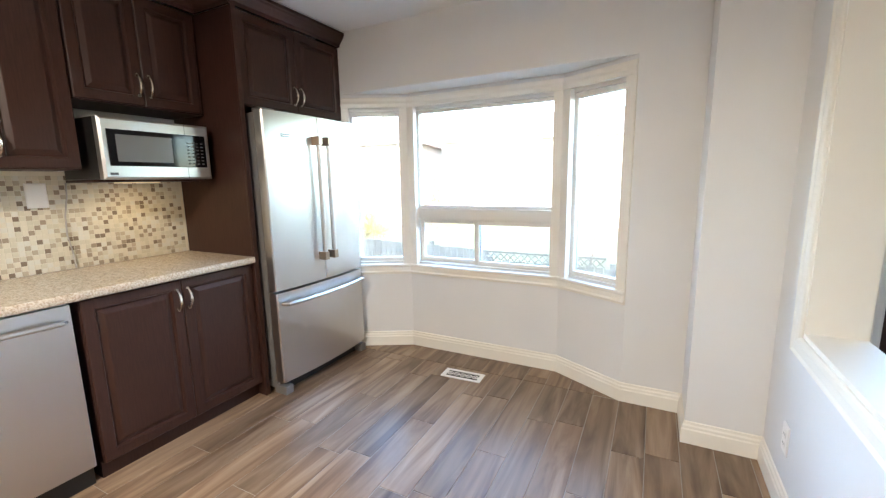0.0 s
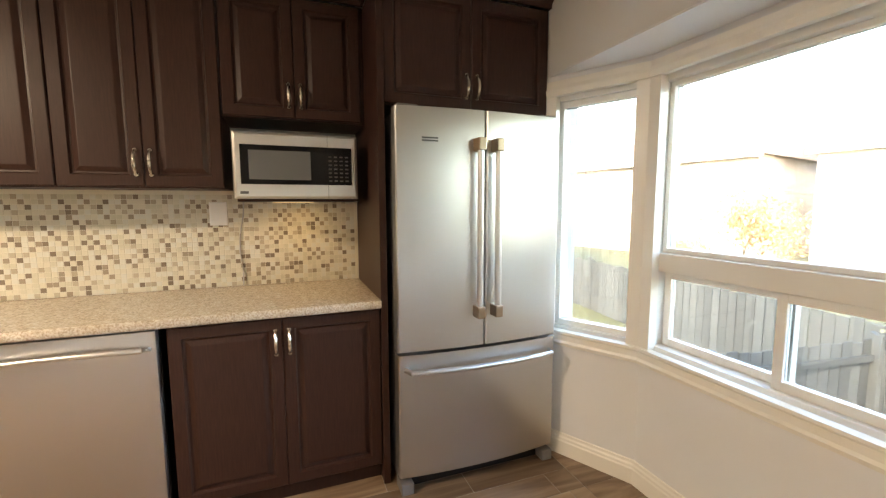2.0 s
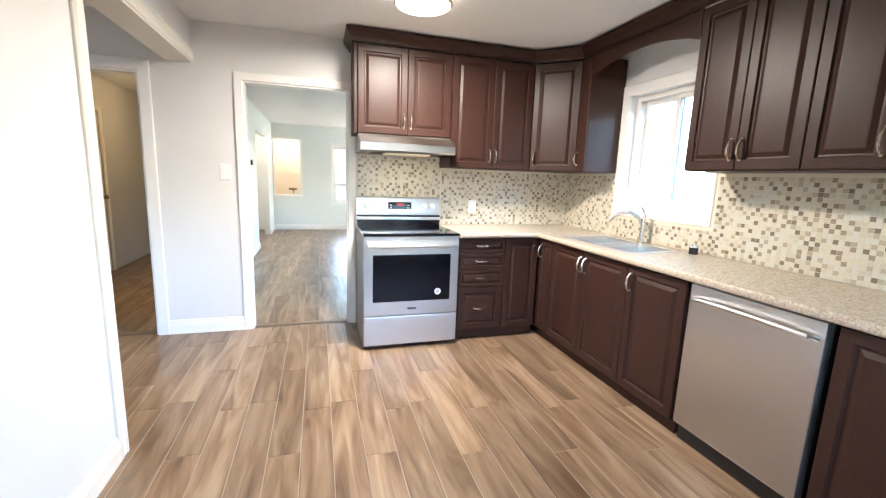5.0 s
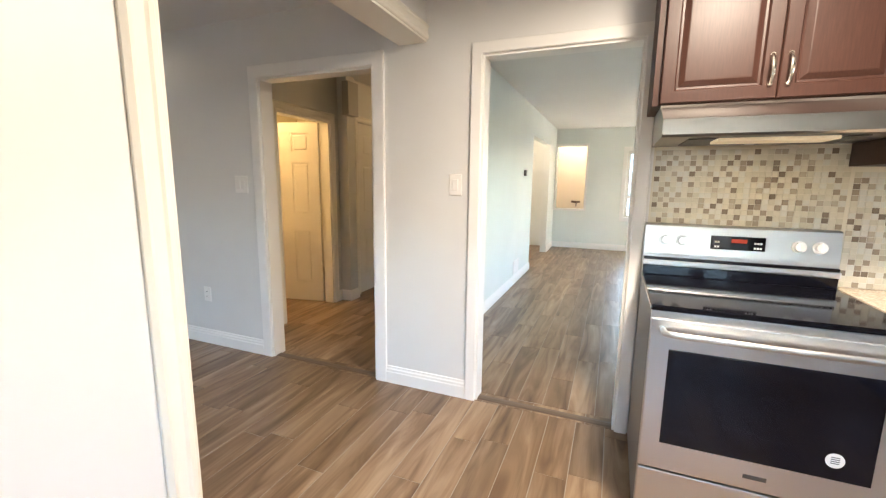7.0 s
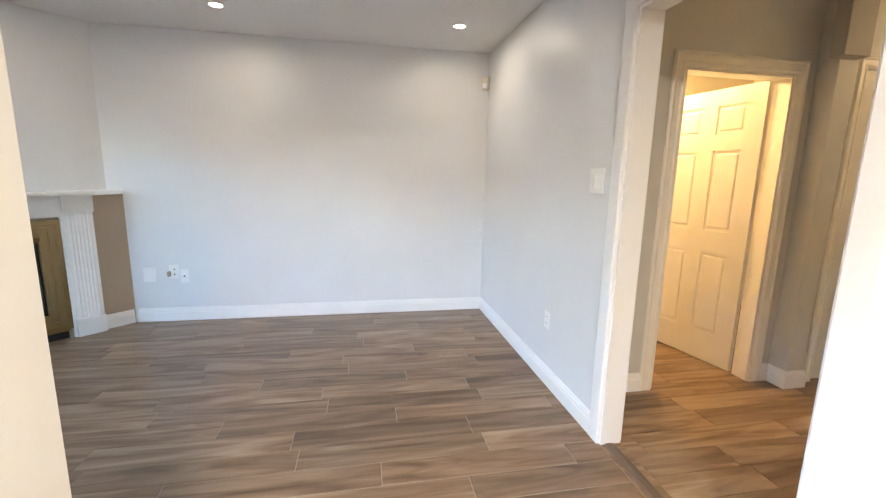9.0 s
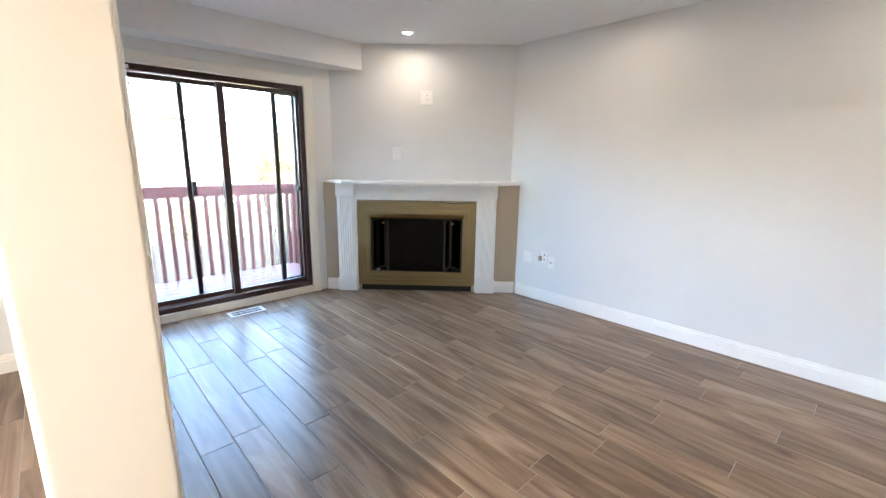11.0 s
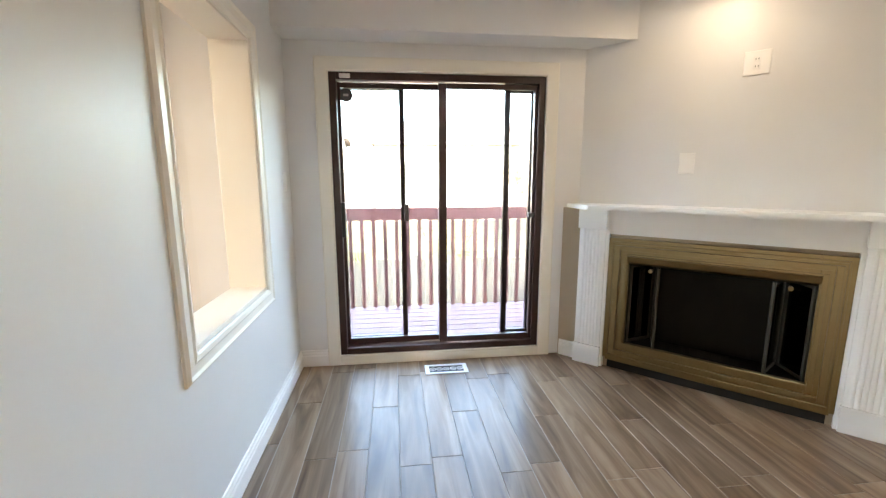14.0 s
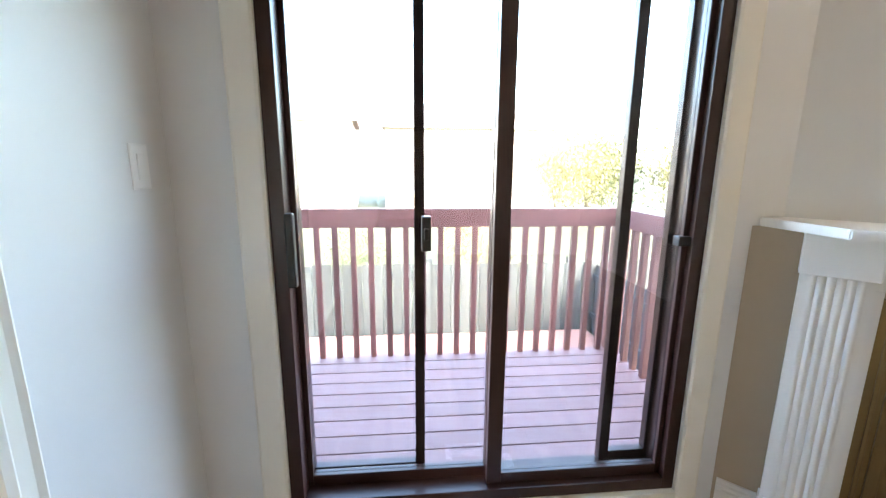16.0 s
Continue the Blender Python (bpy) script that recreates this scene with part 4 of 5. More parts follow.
keypad = part("keypad", bm, mat("grey_print", (0.07, 0.07, 0.07), 0.5), mg)
tagged(keypad, kind="stuff")
bm = bmesh.new()
box(bm, MW - 0.06, 0.4195, MZ0 + 0.022, MW - 0.025, 0.4212, MZ0 + 0.034)
part("badge", bm, DARK_GREY, mf)
bm = bmesh.new()
box(bm, 0.14, 0.4185, MZ0 + 0.004, 0.1415, 0.4208, MZ1 - 0.004)
part("seam", bm, BLACK, mf)
bm = bmesh.new()
box(bm, -0.028, 0.02, MZ0 - 0.012, MW + 0.0, 0.30, MZ0 + 0.002, 0.002)
sh = thing("microwave_shelf", WEST(3.582), "espresso wooden shelf under the microwave", "shelf")
part("board", bm, ESPRESSO, sh)

# ---- fridge ----
fg = thing("refrigerator", WEST(4.525), "stainless steel french-door refrigerator with bottom freezer", "refrigerator")
FW, FH = 0.835, 1.775
bm = bmesh.new()
box(bm, 0.012, 0.03, 0.03, FW - 0.012, 0.685, FH - 0.01, 0.004)
part("case", bm, GREY_SIDE, fg)
def bowed(x0, x1, z0, z1, y0, name, parent):
    """A door whose front bows out a little towards the middle of the fridge."""
    bm = bmesh.new()
    k = 10
    out = [(x0 + (x1 - x0) * i / k) for i in range(k + 1)]
    crv = [(x, 0.755 + 0.028 * (1 - ((x - FW / 2) / (FW / 2)) ** 2)) for x in out]
    prism(bm, [(x0, y0)] + [(x0, crv[0][1] - 0.008)] + [(x0 + 0.006, crv[0][1])] + crv[1:-1] + [(x1 - 0.006, crv[-1][1]), (x1, crv[-1][1] - 0.008), (x1, y0)], z0, z1, "z")
    return part(name, bm, STEEL, parent)
ZS = 0.682
d1 = bowed(0.0, FW / 2 - 0.003, ZS + 0.008, FH, 0.69, "door", fg)
d2 = bowed(FW / 2 + 0.003, FW, ZS + 0.008, FH, 0.69, "door", fg)
d3 = bowed(0.0, FW, 0.085, ZS - 0.008, 0.69, "freezer_drawer", fg)
for d, hx in ((d1, FW / 2 - 0.045), (d2, FW / 2 + 0.045)):
    bm = bmesh.new()
    cyl(bm, (hx, 0.825, 0.86), (hx, 0.825, 1.62), 0.0155, 0.0155, 20)
    hh = part("handle_bar", bm, STEEL, d, smooth=True)
    for hz in (0.86, 1.62):
        bm = bmesh.new()
        box(bm, hx - 0.0185, 0.775, hz - 0.028, hx + 0.0185, 0.845, hz + 0.028, 0.005)
        part("handle_mount", bm, BRONZE_END, hh, "bronze-toned handle end")
bm = bmesh.new()
pts = [(0.035, 0.762, 0.605)] + [(0.05 + (FW - 0.10) * k / 12, 0.805 + 0.028 * (1 - (2 * k / 12 - 1) ** 2), 0.605) for k in range(13)] + [(FW - 0.035, 0.762, 0.605)]
tube(bm, pts, 0.0125, 12)
part("freezer_handle", bm, STEEL_H, d3, smooth=True)
bm = bmesh.new()
for z in (1.628, 1.640):
    box(bm, FW - 0.19, 0.769, z, FW - 0.115, 0.7745, z + 0.007)
part("badge", bm, DARK_GREY, d2)
bm = bmesh.new()
box(bm, 0.06, 0.10, 0.0, FW - 0.06, 0.70, 0.08)
part("plinth", bm, BLACK, fg)
for fx in (0.035, FW - 0.035):
    bm = bmesh.new()
    box(bm, fx - 0.03, 0.66, 0.0, fx + 0.03, 0.765, 0.055, 0.006)
    part("foot", bm, GREY_SIDE, fg)
for fx in (0.06, FW - 0.06):
    bm = bmesh.new()
    box(bm, fx - 0.045, 0.66, FH - 0.012, fx + 0.045, 0.745, FH + 0.012, 0.004)
    part("hinge_cover", bm, GREY_SIDE, fg)


# ---- plates, switches, outlets ----
def wall_plate(name, m, w, h, kind, label, category="switch", material=PLATE):
    """Plate in local x-z, proud along local +y."""
    t = thing(name, m, label, category)
    bm = bmesh.new()
    rings(bm, -w / 2, -h / 2, w / 2, h / 2, [(0, 0), (0, 0.003), (0.004, 0.006), (0.006, 0.0062)])
    p = part("plate", bm, material, t)
    if kind == "rocker":
        bm = bmesh.new()
        rings(bm, -0.017, -0.034, 0.017, 0.034, [(0, 0.006), (0, 0.0085), (0.003, 0.010)])
        part("rocker", bm, material, t)
    elif kind == "outlet":
        for s in (-0.02, 0.02):
            bm = bmesh.new()
            rings(bm, -0.016, s - 0.014, 0.016, s + 0.014, [(0, 0.006), (0.001, 0.008), (0.004, 0.0084)])
            o = part("socket", bm, material, t)
            bm = bmesh.new()
            box(bm, -0.008, 0.0084, s - 0.004, -0.005, 0.0088, s + 0.005)
            box(bm, 0.005, 0.0084, s - 0.004, 0.008, 0.0088, s + 0.005)
            part("slots", bm, BLACK, o)
    elif kind == "dark outlet":
        for s in (-0.022, 0.022):
            bm = bmesh.new()
            rings(bm, -0.018, s - 0.016, 0.018, s + 0.016, [(0, 0.006), (0.001, 0.009), (0.004, 0.0094)])
            o = part("socket", bm, material, t)
            bm = bmesh.new()
            box(bm, -0.012, 0.0090, s - 0.006, -0.002, 0.0112, s + 0.006, 0.001)
            part("slots", bm, BLACK, o)
        bm = bmesh.new()
        box(bm, 0.022, 0.004, -0.040, 0.048, 0.030, 0.006, 0.006)
        part("plug", bm, mat("tan_plug", (0.42, 0.33, 0.22), 0.5), t, "small tan plug")
    elif kind == "cable":
        bm = bmesh.new()
        cyl(bm, (0, 0.006, 0), (0, 0.018, 0), 0.008, 0.007, 14)
        part("cable_jack", bm, CHROME, t, smooth=True)
    elif kind == "double":
        for s in (-0.022, 0.022):
            bm = bmesh.new()
            rings(bm, s - 0.015, -0.033, s + 0.015, 0.033, [(0, 0.006), (0, 0.0085), (0.003, 0.010)])
            part("rocker", bm, material, t)
    return t


# mosaic splashback, as real small tiles on a grout bed
TP = 0.0249
rngm = random.Random(3)
sb = []
def tiles(u0, u1, z0, z1, holes, place):
    """Rows of square glass tiles: light ones, with single darker ones that seldom touch."""
    below = set()
    for j in range(int((z1 - z0) / TP)):
        row, n = set(), int((u1 - u0) / TP)
        for i in range(n):
            a, b = u0 + i * TP, z0 + j * TP
            chance = 0.42 if i - 1 not in row and i not in below else 0.14
            dark = rngm.random() < chance
            if dark:
                row.add(i)
            tone = rngm.uniform(0.5, 1.0) if dark else rngm.uniform(0.0, 0.5)
            if not any(a + TP > h0 and a < h1 and b + TP > g0 and b < g1 for h0, h1, g0, g1 in holes):
                sb.append((a + 0.0010, a + TP - 0.0010, b + 0.0010, b + TP - 0.0010, place, tone))
        below = row


tiles(0.012, 3.640, 0.913, 1.432, [(0.735, 1.685, 1.085, 2.2)], "w")
tiles(0.012, 1.345, 0.913, 1.432, [], "s")
tiles(1.345, 2.10, 0.913, 1.527, [], "s")
verts, faces = [], []
for a, b, c, d, side, tone in sb:
    k = len(verts)
    o = 0.0085 + rngm.uniform(-0.0006, 0.0006)
    e = 0.0012
    ring1 = [(a, c), (b, c), (b, d), (a, d)]
    ring2 = [(a + e, c + e), (b - e, c + e), (b - e, d - e), (a + e, d - e)]
    for (u, z), y in [(p, 0.004) for p in ring1] + [(p, o - e * 0.6) for p in ring1] + [(p, o) for p in ring2]:
        verts.append((y, u, z) if side == "w" else (u, y, z))
    for q in (0, 4):
        faces += [(k + q + i, k + q + (i + 1) % 4, k + q + 4 + (i + 1) % 4, k + q + 4 + i) for i in range(4)]
    faces.append((k + 8, k + 9, k + 10, k + 11))
me = bpy.data.meshes.new("mosaic_tiles")
me.from_pydata(verts, [], faces)
me.materials.append(MOSAIC)
me.attributes.new("tone", "FLOAT", "FACE").data.foreach_set("value", [row[5] for row in sb for _ in range(9)])
bm = bmesh.new()
bm.from_mesh(me)
bmesh.ops.recalc_face_normals(bm, faces=bm.faces[:])
bm.to_mesh(me)
bm.free()
spb = thing("backsplash", pose(0, 0, 0), "beige and brown glass mosaic backsplash", "backsplash")
tob = new("mosaic_tiles", me)
tob.parent = spb
tagged(tob, kind="stuff")
bm = bmesh.new()
box(bm, 0.0005, 0.0, 0.913, 0.0068, 0.738, 1.432)
box(bm, 0.0005, 0.738, 0.913, 0.0068, 1.682, 1.088)
box(bm, 0.0005, 1.682, 0.913, 0.0068, 3.640, 1.432)
box(bm, 0.0068, 0.0005, 0.913, 2.10, 0.0068, 1.432)
box(bm, 1.345, 0.0005, 1.432, 2.10, 0.0068, 1.527)
part("grout_bed", bm, MOSAIC_GROUT, spb)

wall_plate("outlet", pose(0.009, 2.905, 1.31, 0, 0, -90), 0.085, 0.125, "blank", "white blank plate on the mosaic backsplash", "wall plate")
wall_plate("outlet", pose(1.02, 0.009, 1.085), 0.075, 0.12, "outlet", "white outlet on the mosaic backsplash", "outlet")
wall_plate("switch", pose(3.135, 0.0, 1.33), 0.08, 0.125, "rocker", "white rocker switch between the two openings")
wall_plate("switch", pose(4.83, 0.0, 1.31), 0.125, 0.125, "double", "white double rocker switch beside the hall opening")
wall_plate("outlet", pose(5.28, 0.0, 0.42), 0.075, 0.12, "outlet", "white outlet low on the grey wall", "outlet")
wall_plate("outlet", pose(EAST, 2.99, 0.42, 0, 0, 90), 0.105, 0.125, "blank", "white blank cover plate low on the wall", "wall plate")
wall_plate("outlet", pose(EAST, 2.80, 0.445, 0, 0, 90), 0.075, 0.12, "dark outlet", "white outlet with black slots and a tan plug", "outlet")
wall_plate("outlet", pose(EAST, 2.715, 0.405, 0, 0, 90), 0.075, 0.12, "cable", "white cable plate beside the outlet", "wall plate")
wall_plate("outlet", pose(PE, 2.62, 0.365, 0, 0, -90), 0.075, 0.12, "outlet", "white outlet low on the partition", "outlet")
wall_plate("switch", pose(PE, 4.40, 1.31, 0, 0, -90), 0.075, 0.12, "rocker", "white rocker switch near the patio door")
wall_plate("outlet", pose(PW, 3.93, 0.30, 0, 0, 90), 0.075, 0.12, "outlet", "white outlet low beside the corner column", "outlet")
wall_plate("outlet", pose(6.21, 3.86, 1.955, 0, 0, 135), 0.125, 0.13, "outlet", "white cable and power plate high above the mantel", "outlet")
wall_plate("outlet", pose(6.00, 4.07, 1.415, 0, 0, 135), 0.085, 0.125, "blank", "white blank plate above the mantel", "wall plate")

# ceiling light in the kitchen
LAMP_GLOW = emitter("lamp_diffuser", (1.0, 0.88, 0.72), 0.12)
cl = thing("ceiling_light", pose(1.81, 1.13, H), "round flush ceiling light with a wooden-toned rim, switched on", "light")
bm = bmesh.new()
cyl(bm, (0, 0, -0.03), (0, 0, 0), 0.15, 0.15, 40)
part("canopy", bm, NICKEL, cl, smooth=True)
bm = bmesh.new()
for z in (-0.085, -0.035):
    tube(bm, [(0.168 * math.cos(2 * math.pi * k / 40), 0.168 * math.sin(2 * math.pi * k / 40), z) for k in range(41)], 0.007, 8)
part("rim", bm, mat("tan_lamp_rim", (0.62, 0.48, 0.33), 0.4), cl, "tan wooden-toned rim", smooth=True)
bm = bmesh.new()
cyl(bm, (0, 0, -0.095), (0, 0, -0.030), 0.158, 0.163, 40)
part("diffuser", bm, LAMP_GLOW, cl, "glowing white diffuser", smooth=True)
lm = new("kitchen_lamp", bpy.data.lights.new("kitchen_lamp", "AREA"))
lm.data.shape, lm.data.size, lm.data.energy, lm.data.color = "DISK", 0.30, 1.0, (1.0, 0.87, 0.72)
lm.data.spread = radians(180)
lm.matrix_world = pose(1.81, 1.13, H - 0.10)
# floor registers
def register(name, m, w, d):
    r = thing(name, m, "white metal floor vent register with slots", "vent")
    bm = bmesh.new()
    sash2 = [(-w / 2, -d / 2, w / 2, -d / 2 + 0.022), (-w / 2, d / 2 - 0.022, w / 2, d / 2), (-w / 2, -d / 2 + 0.022, -w / 2 + 0.03, d / 2 - 0.022), (w / 2 - 0.03, -d / 2 + 0.022, w / 2, d / 2 - 0.022)]
    for a, b, c, e in sash2:
        box(bm, a, b, 0.001, c, e, 0.006, 0.0015)
    part("frame", bm, PLATE, r)
    bm = bmesh.new()
    box(bm, -w / 2 + 0.03, -d / 2 + 0.022, 0.0008, w / 2 - 0.03, d / 2 - 0.022, 0.0016)
    part("duct", bm, BLACK, r)
    n = 5
    for k in range(n):
        cx = -w / 2 + 0.03 + (w - 0.06) * (k + 0.5) / n
        bm = bmesh.new()
        rr = (w - 0.06) / n * 0.42
        tube(bm, [(cx + rr * math.cos(2 * math.pi * q / 16), min(rr, d / 2 - 0.026) * math.sin(2 * math.pi * q / 16), 0.004) for q in range(17)], 0.0028, 5)
        box(bm, cx - rr * 0.6, -0.0025, 0.0025, cx + rr * 0.6, 0.0025, 0.005)
        part("scroll", bm, PLATE, r)


register("floor_vent", pose(1.675, 4.425, 0, 0, 0, 2), 0.29, 0.125)
register("floor_vent", pose(4.53, 4.365, 0), 0.30, 0.14)

# task lamp under the microwave, and its cord
bm = bmesh.new()
box(bm, 0.20, 0.16, MZ0 - 0.0185, 0.40, 0.24, MZ0 - 0.0125, 0.002)
part("task_light", bm, emitter("task_lamp_lens", (1.0, 0.80, 0.5), 0.004), sh, "small glowing task light")
lm = new("task_lamp", bpy.data.lights.new("task_lamp", "AREA"))
lm.data.shape, lm.data.size, lm.data.size_y, lm.data.energy, lm.data.color = "RECTANGLE", 0.18, 0.07, 0.006, (1.0, 0.72, 0.36)
lm.matrix_world = pose(0.20, 3.305, MZ0 - 0.02, 0, 0, 90)
pc = thing("power_cord", pose(0, 0, 0), "thin grey appliance cord hanging on the backsplash", "cord")
bm = bmesh.new()
tube(bm, [(0.014, 3.03, 1.372), (0.015, 3.025, 1.30), (0.014, 3.005, 1.20), (0.015, 3.00, 1.10), (0.016, 3.012, 1.0), (0.03, 3.01, 0.92)], 0.004, 8)
part("cable", bm, mat("grey_cord", (0.42, 0.40, 0.38), 0.5), pc, smooth=True)
# thresholds in the two openings
STRIP = wood("threshold_wood", (0.10, 0.07, 0.05), (0.17, 0.12, 0.09), 0.45, (2, 20, 20), 5)
for k, (a, b, h_) in enumerate((HD, LD)):
    bm = bmesh.new()
    prism(bm, [(-0.075, 0.0005), (-0.066, 0.006), (-0.045, 0.008), (-0.024, 0.006), (-0.015, 0.0005)], a + 0.014, b - 0.014, "x")
    setting(f"trim_threshold_{k + 1}", bm, STRIP, "brown wooden threshold strip across the opening", "trim")

# ---- family room: fireplace ----
# local frame along the diagonal: x along the wall from its north end to its east end, y out into the room
SQ = math.sqrt(0.5)
S0 = 9.955
FPX = S0 - N                       # x of the bump-out on the north wall
FL = (EAST - FPX) / SQ             # its length along the diagonal
FP = pose(FPX, N, 0, 0, 0, -45)    # local +y points away from the room
fpw = bmesh.new()
# lower bump-out as a wall with a hole for the firebox (local -y is the room)
IX0, IX1 = 0.345, 1.56             # brass insert, along the diagonal
wall_boxes(fpw, "x", 0.0, 0.09, 0.0, FL, 0, 1.12, [(IX0 + 0.10, IX1 - 0.10, 0.09, 0.80)])
fpw.transform(FP)
setting("wall_fireplace", fpw, TAN, "tan painted lower chimney breast")
bm = bmesh.new()
box(bm, IX0 + 0.09, 0.09, 0.05, IX1 - 0.09, 0.50, 0.09)
box(bm, IX0 + 0.09, 0.48, 0.09, IX1 - 0.09, 0.50, 0.82)
box(bm, IX0 + 0.07, 0.09, 0.09, IX0 + 0.10, 0.50, 0.82)
box(bm, IX1 - 0.10, 0.09, 0.09, IX1 - 0.07, 0.50, 0.82)
box(bm, IX0 + 0.09, 0.09, 0.80, IX1 - 0.09, 0.50, 0.84)
bm.transform(FP)
setting("firebox", bm, FIREBOX, "dark sooty firebox", "firebox")

# white surround with fluted pilasters, frieze and shelf
ms = thing("mantelpiece", FP, "white painted wooden mantelpiece with fluted pilasters", "mantelpiece")
LX = (IX0 - 0.205, IX0 - 0.015)
RX = (IX1 + 0.015, IX1 + 0.205)
for a, b in (LX, RX):
    bm = bmesh.new()
    box(bm, a, -0.060, 0.0, b, 0.0, 0.145, 0.004)
    pil = part("plinth_block", bm, TRIM_WHITE, ms)
    bm = bmesh.new()
    n = 6
    wv = (b - a - 0.05) / n
    front_line = []
    for k in range(n):
        for q in range(7 if k == n - 1 else 6):
            u = q / 6
            front_line.append((a + 0.025 + wv * (k + u), -0.046 - 0.005 * math.sin(math.pi * u)))
    prism(bm, [(a + 0.006, 0.0), (a + 0.006, -0.046)] + front_line + [(b - 0.006, -0.046), (b - 0.006, 0.0)], 0.145, 0.985, "z")
    part("fluted_pilaster", bm, TRIM_WHITE, ms, smooth=True)
    bm = bmesh.new()
    box(bm, a, -0.066, 0.985, b, 0.0, 1.118, 0.004)
    part("capital_block", bm, TRIM_WHITE, ms)
bm = bmesh.new()
box(bm, LX[1] - 0.006, -0.035, 0.955, RX[0] + 0.006, 0.0, 1.118)
part("frieze", bm, TRIM_WHITE, ms)
for a, b in ((LX[1] - 0.006, IX0), (IX1, RX[0] + 0.006)):
    bm = bmesh.new()
    box(bm, a, -0.035, 0.0, b, 0.0, 0.9545)
    part("inner_stile", bm, TRIM_WHITE, ms)
bm = bmesh.new()
inv = FP.inverted()
shelf = [(FPX + 0.02, N - 0.003), (5.452, 4.248), (6.528, 3.172), (EAST - 0.003, 3.125), (EAST - 0.003, 3.30), (5.58, N - 0.003)]
prism(bm, [tuple((inv @ Vector((x, y, 0)))[:2]) for x, y in shelf], 1.120, 1.150, "z")
bmesh.ops.bevel(bm, geom=bm.edges[:], offset=0.004, segments=2, affect="EDGES")
part("shelf", bm, TRIM_WHITE, ms)

# brass-framed insert with folded glass doors
ins = thing("fireplace_insert", FP, "brass-framed fireplace insert with folded glass doors", "fireplace")
def ringframe(x0, z0, x1, z1, w, y0, y1, name, material, parent, steps=None):
    bm = bmesh.new()
    sash(bm, x0, z0, x1, z1, y0, y1, w, 0.003)
    return part(name, bm, material, parent)
fr = ringframe(IX0, 0.075, IX1, 0.93, 0.135, -0.028, 0.0, "outer_frame", BRASS, ins)
ringframe(IX0 + 0.022, 0.097, IX1 - 0.022, 0.908, 0.012, -0.036, -0.026, "moulding", BRASS, fr)
ringframe(IX0 + 0.048, 0.123, IX1 - 0.048, 0.882, 0.030, -0.044, -0.026, "moulding", BRASS, fr)
ringframe(IX0 + 0.100, 0.175, IX1 - 0.100, 0.830, 0.026, -0.034, -0.026, "moulding", BRASS, fr)
bm = bmesh.new()
prism(bm, [(-0.045, 0.815), (-0.028, 0.775), (0.0, 0.757), (0.0, 0.825)], IX0 + 0.125, IX1 - 0.125, "x")
part("top_louver", bm, BRASS, fr)
bm = bmesh.new()
box(bm, IX0 + 0.02, -0.030, 0.062, IX1 - 0.02, -0.004, 0.100, 0.004)
part("bottom_rail", bm, BRASS, fr)
bm = bmesh.new()
box(bm, IX0 + 0.125, -0.036, 0.188, IX1 - 0.125, -0.012, 0.208, 0.003)
part("door_track", bm, BRASS, fr)
DW = 0.21
LEAF_FRAME = mat("dull_dark_brass", (0.045, 0.040, 0.030), 0.5, 0.3)


def leaf(x, y, ang, w):
    """A smoked glass leaf with a dark metal frame, turned about its upright edge."""
    m = pose(x, y, 0, 0, 0, ang)
    bm = bmesh.new()
    sash(bm, 0, 0.212, w, 0.752, -0.008, 0.008, 0.018, 0.002)
    bm.transform(m)
    l_ = part("glass_leaf", bm, LEAF_FRAME, ins)
    bm = bmesh.new()
    box(bm, 0.018, -0.002, 0.230, w - 0.018, 0.002, 0.734)
    bm.transform(m)
    gp = part("leaf_glass", bm, SMOKED, l_)
    gp.visible_shadow = False
leaf(IX0 + 0.140, 0.000, 58, DW)
leaf(IX0 + 0.140 + DW * math.cos(radians(58)) + 0.016, DW * math.sin(radians(58)), -76, DW)
leaf(IX1 - 0.140, 0.000, 122, DW)
leaf(IX1 - 0.140 - DW * math.cos(radians(58)) - 0.016, DW * math.sin(radians(58)), 256, DW)
for kx in (IX0 + 0.24, IX1 - 0.24):
    bm = bmesh.new()
    cyl(bm, (kx, 0.15, 0.70), (kx, 0.11, 0.70), 0.010, 0.013, 12)
    part("door_knob", bm, BRASS, ins, smooth=True)
# near-black strip paints the shade in the gap under the frame
bm = bmesh.new()
box(bm, IX0 + 0.03, -0.012, 0.003, IX1 - 0.03, 0.0, 0.060)
part("floor_gap_plate", bm, FIREBOX, ins)
# baseboards beside the surround
bm = bmesh.new()
for a, b in ((0.012, LX[0] - 0.001), (RX[1] + 0.001, FL - 0.012)):
    n0 = len(bm.verts)
    moulding(bm, [(a, 0.0), (b, 0.0)], BASE)
bm.transform(FP)
setting("baseboard_fireplace", bm, TRIM_WHITE, "white moulded baseboard beside the fireplace", "baseboard")

# alarm sensor in the corner
sn = thing("wall_sensor", pose(EAST, 0.0, 2.17, 0, 0, 45), "cream alarm sensor box in the corner", "sensor")
bm = bmesh.new()
box(bm, -0.032, 0.025, -0.058, 0.032, 0.075, 0.058, 0.008)
part("housing", bm, PLATE_IVORY, sn)
bm = bmesh.new()
box(bm, -0.022, 0.0752, -0.045, 0.022, 0.079, -0.005, 0.002)
part("lens", bm, PLATE, sn)

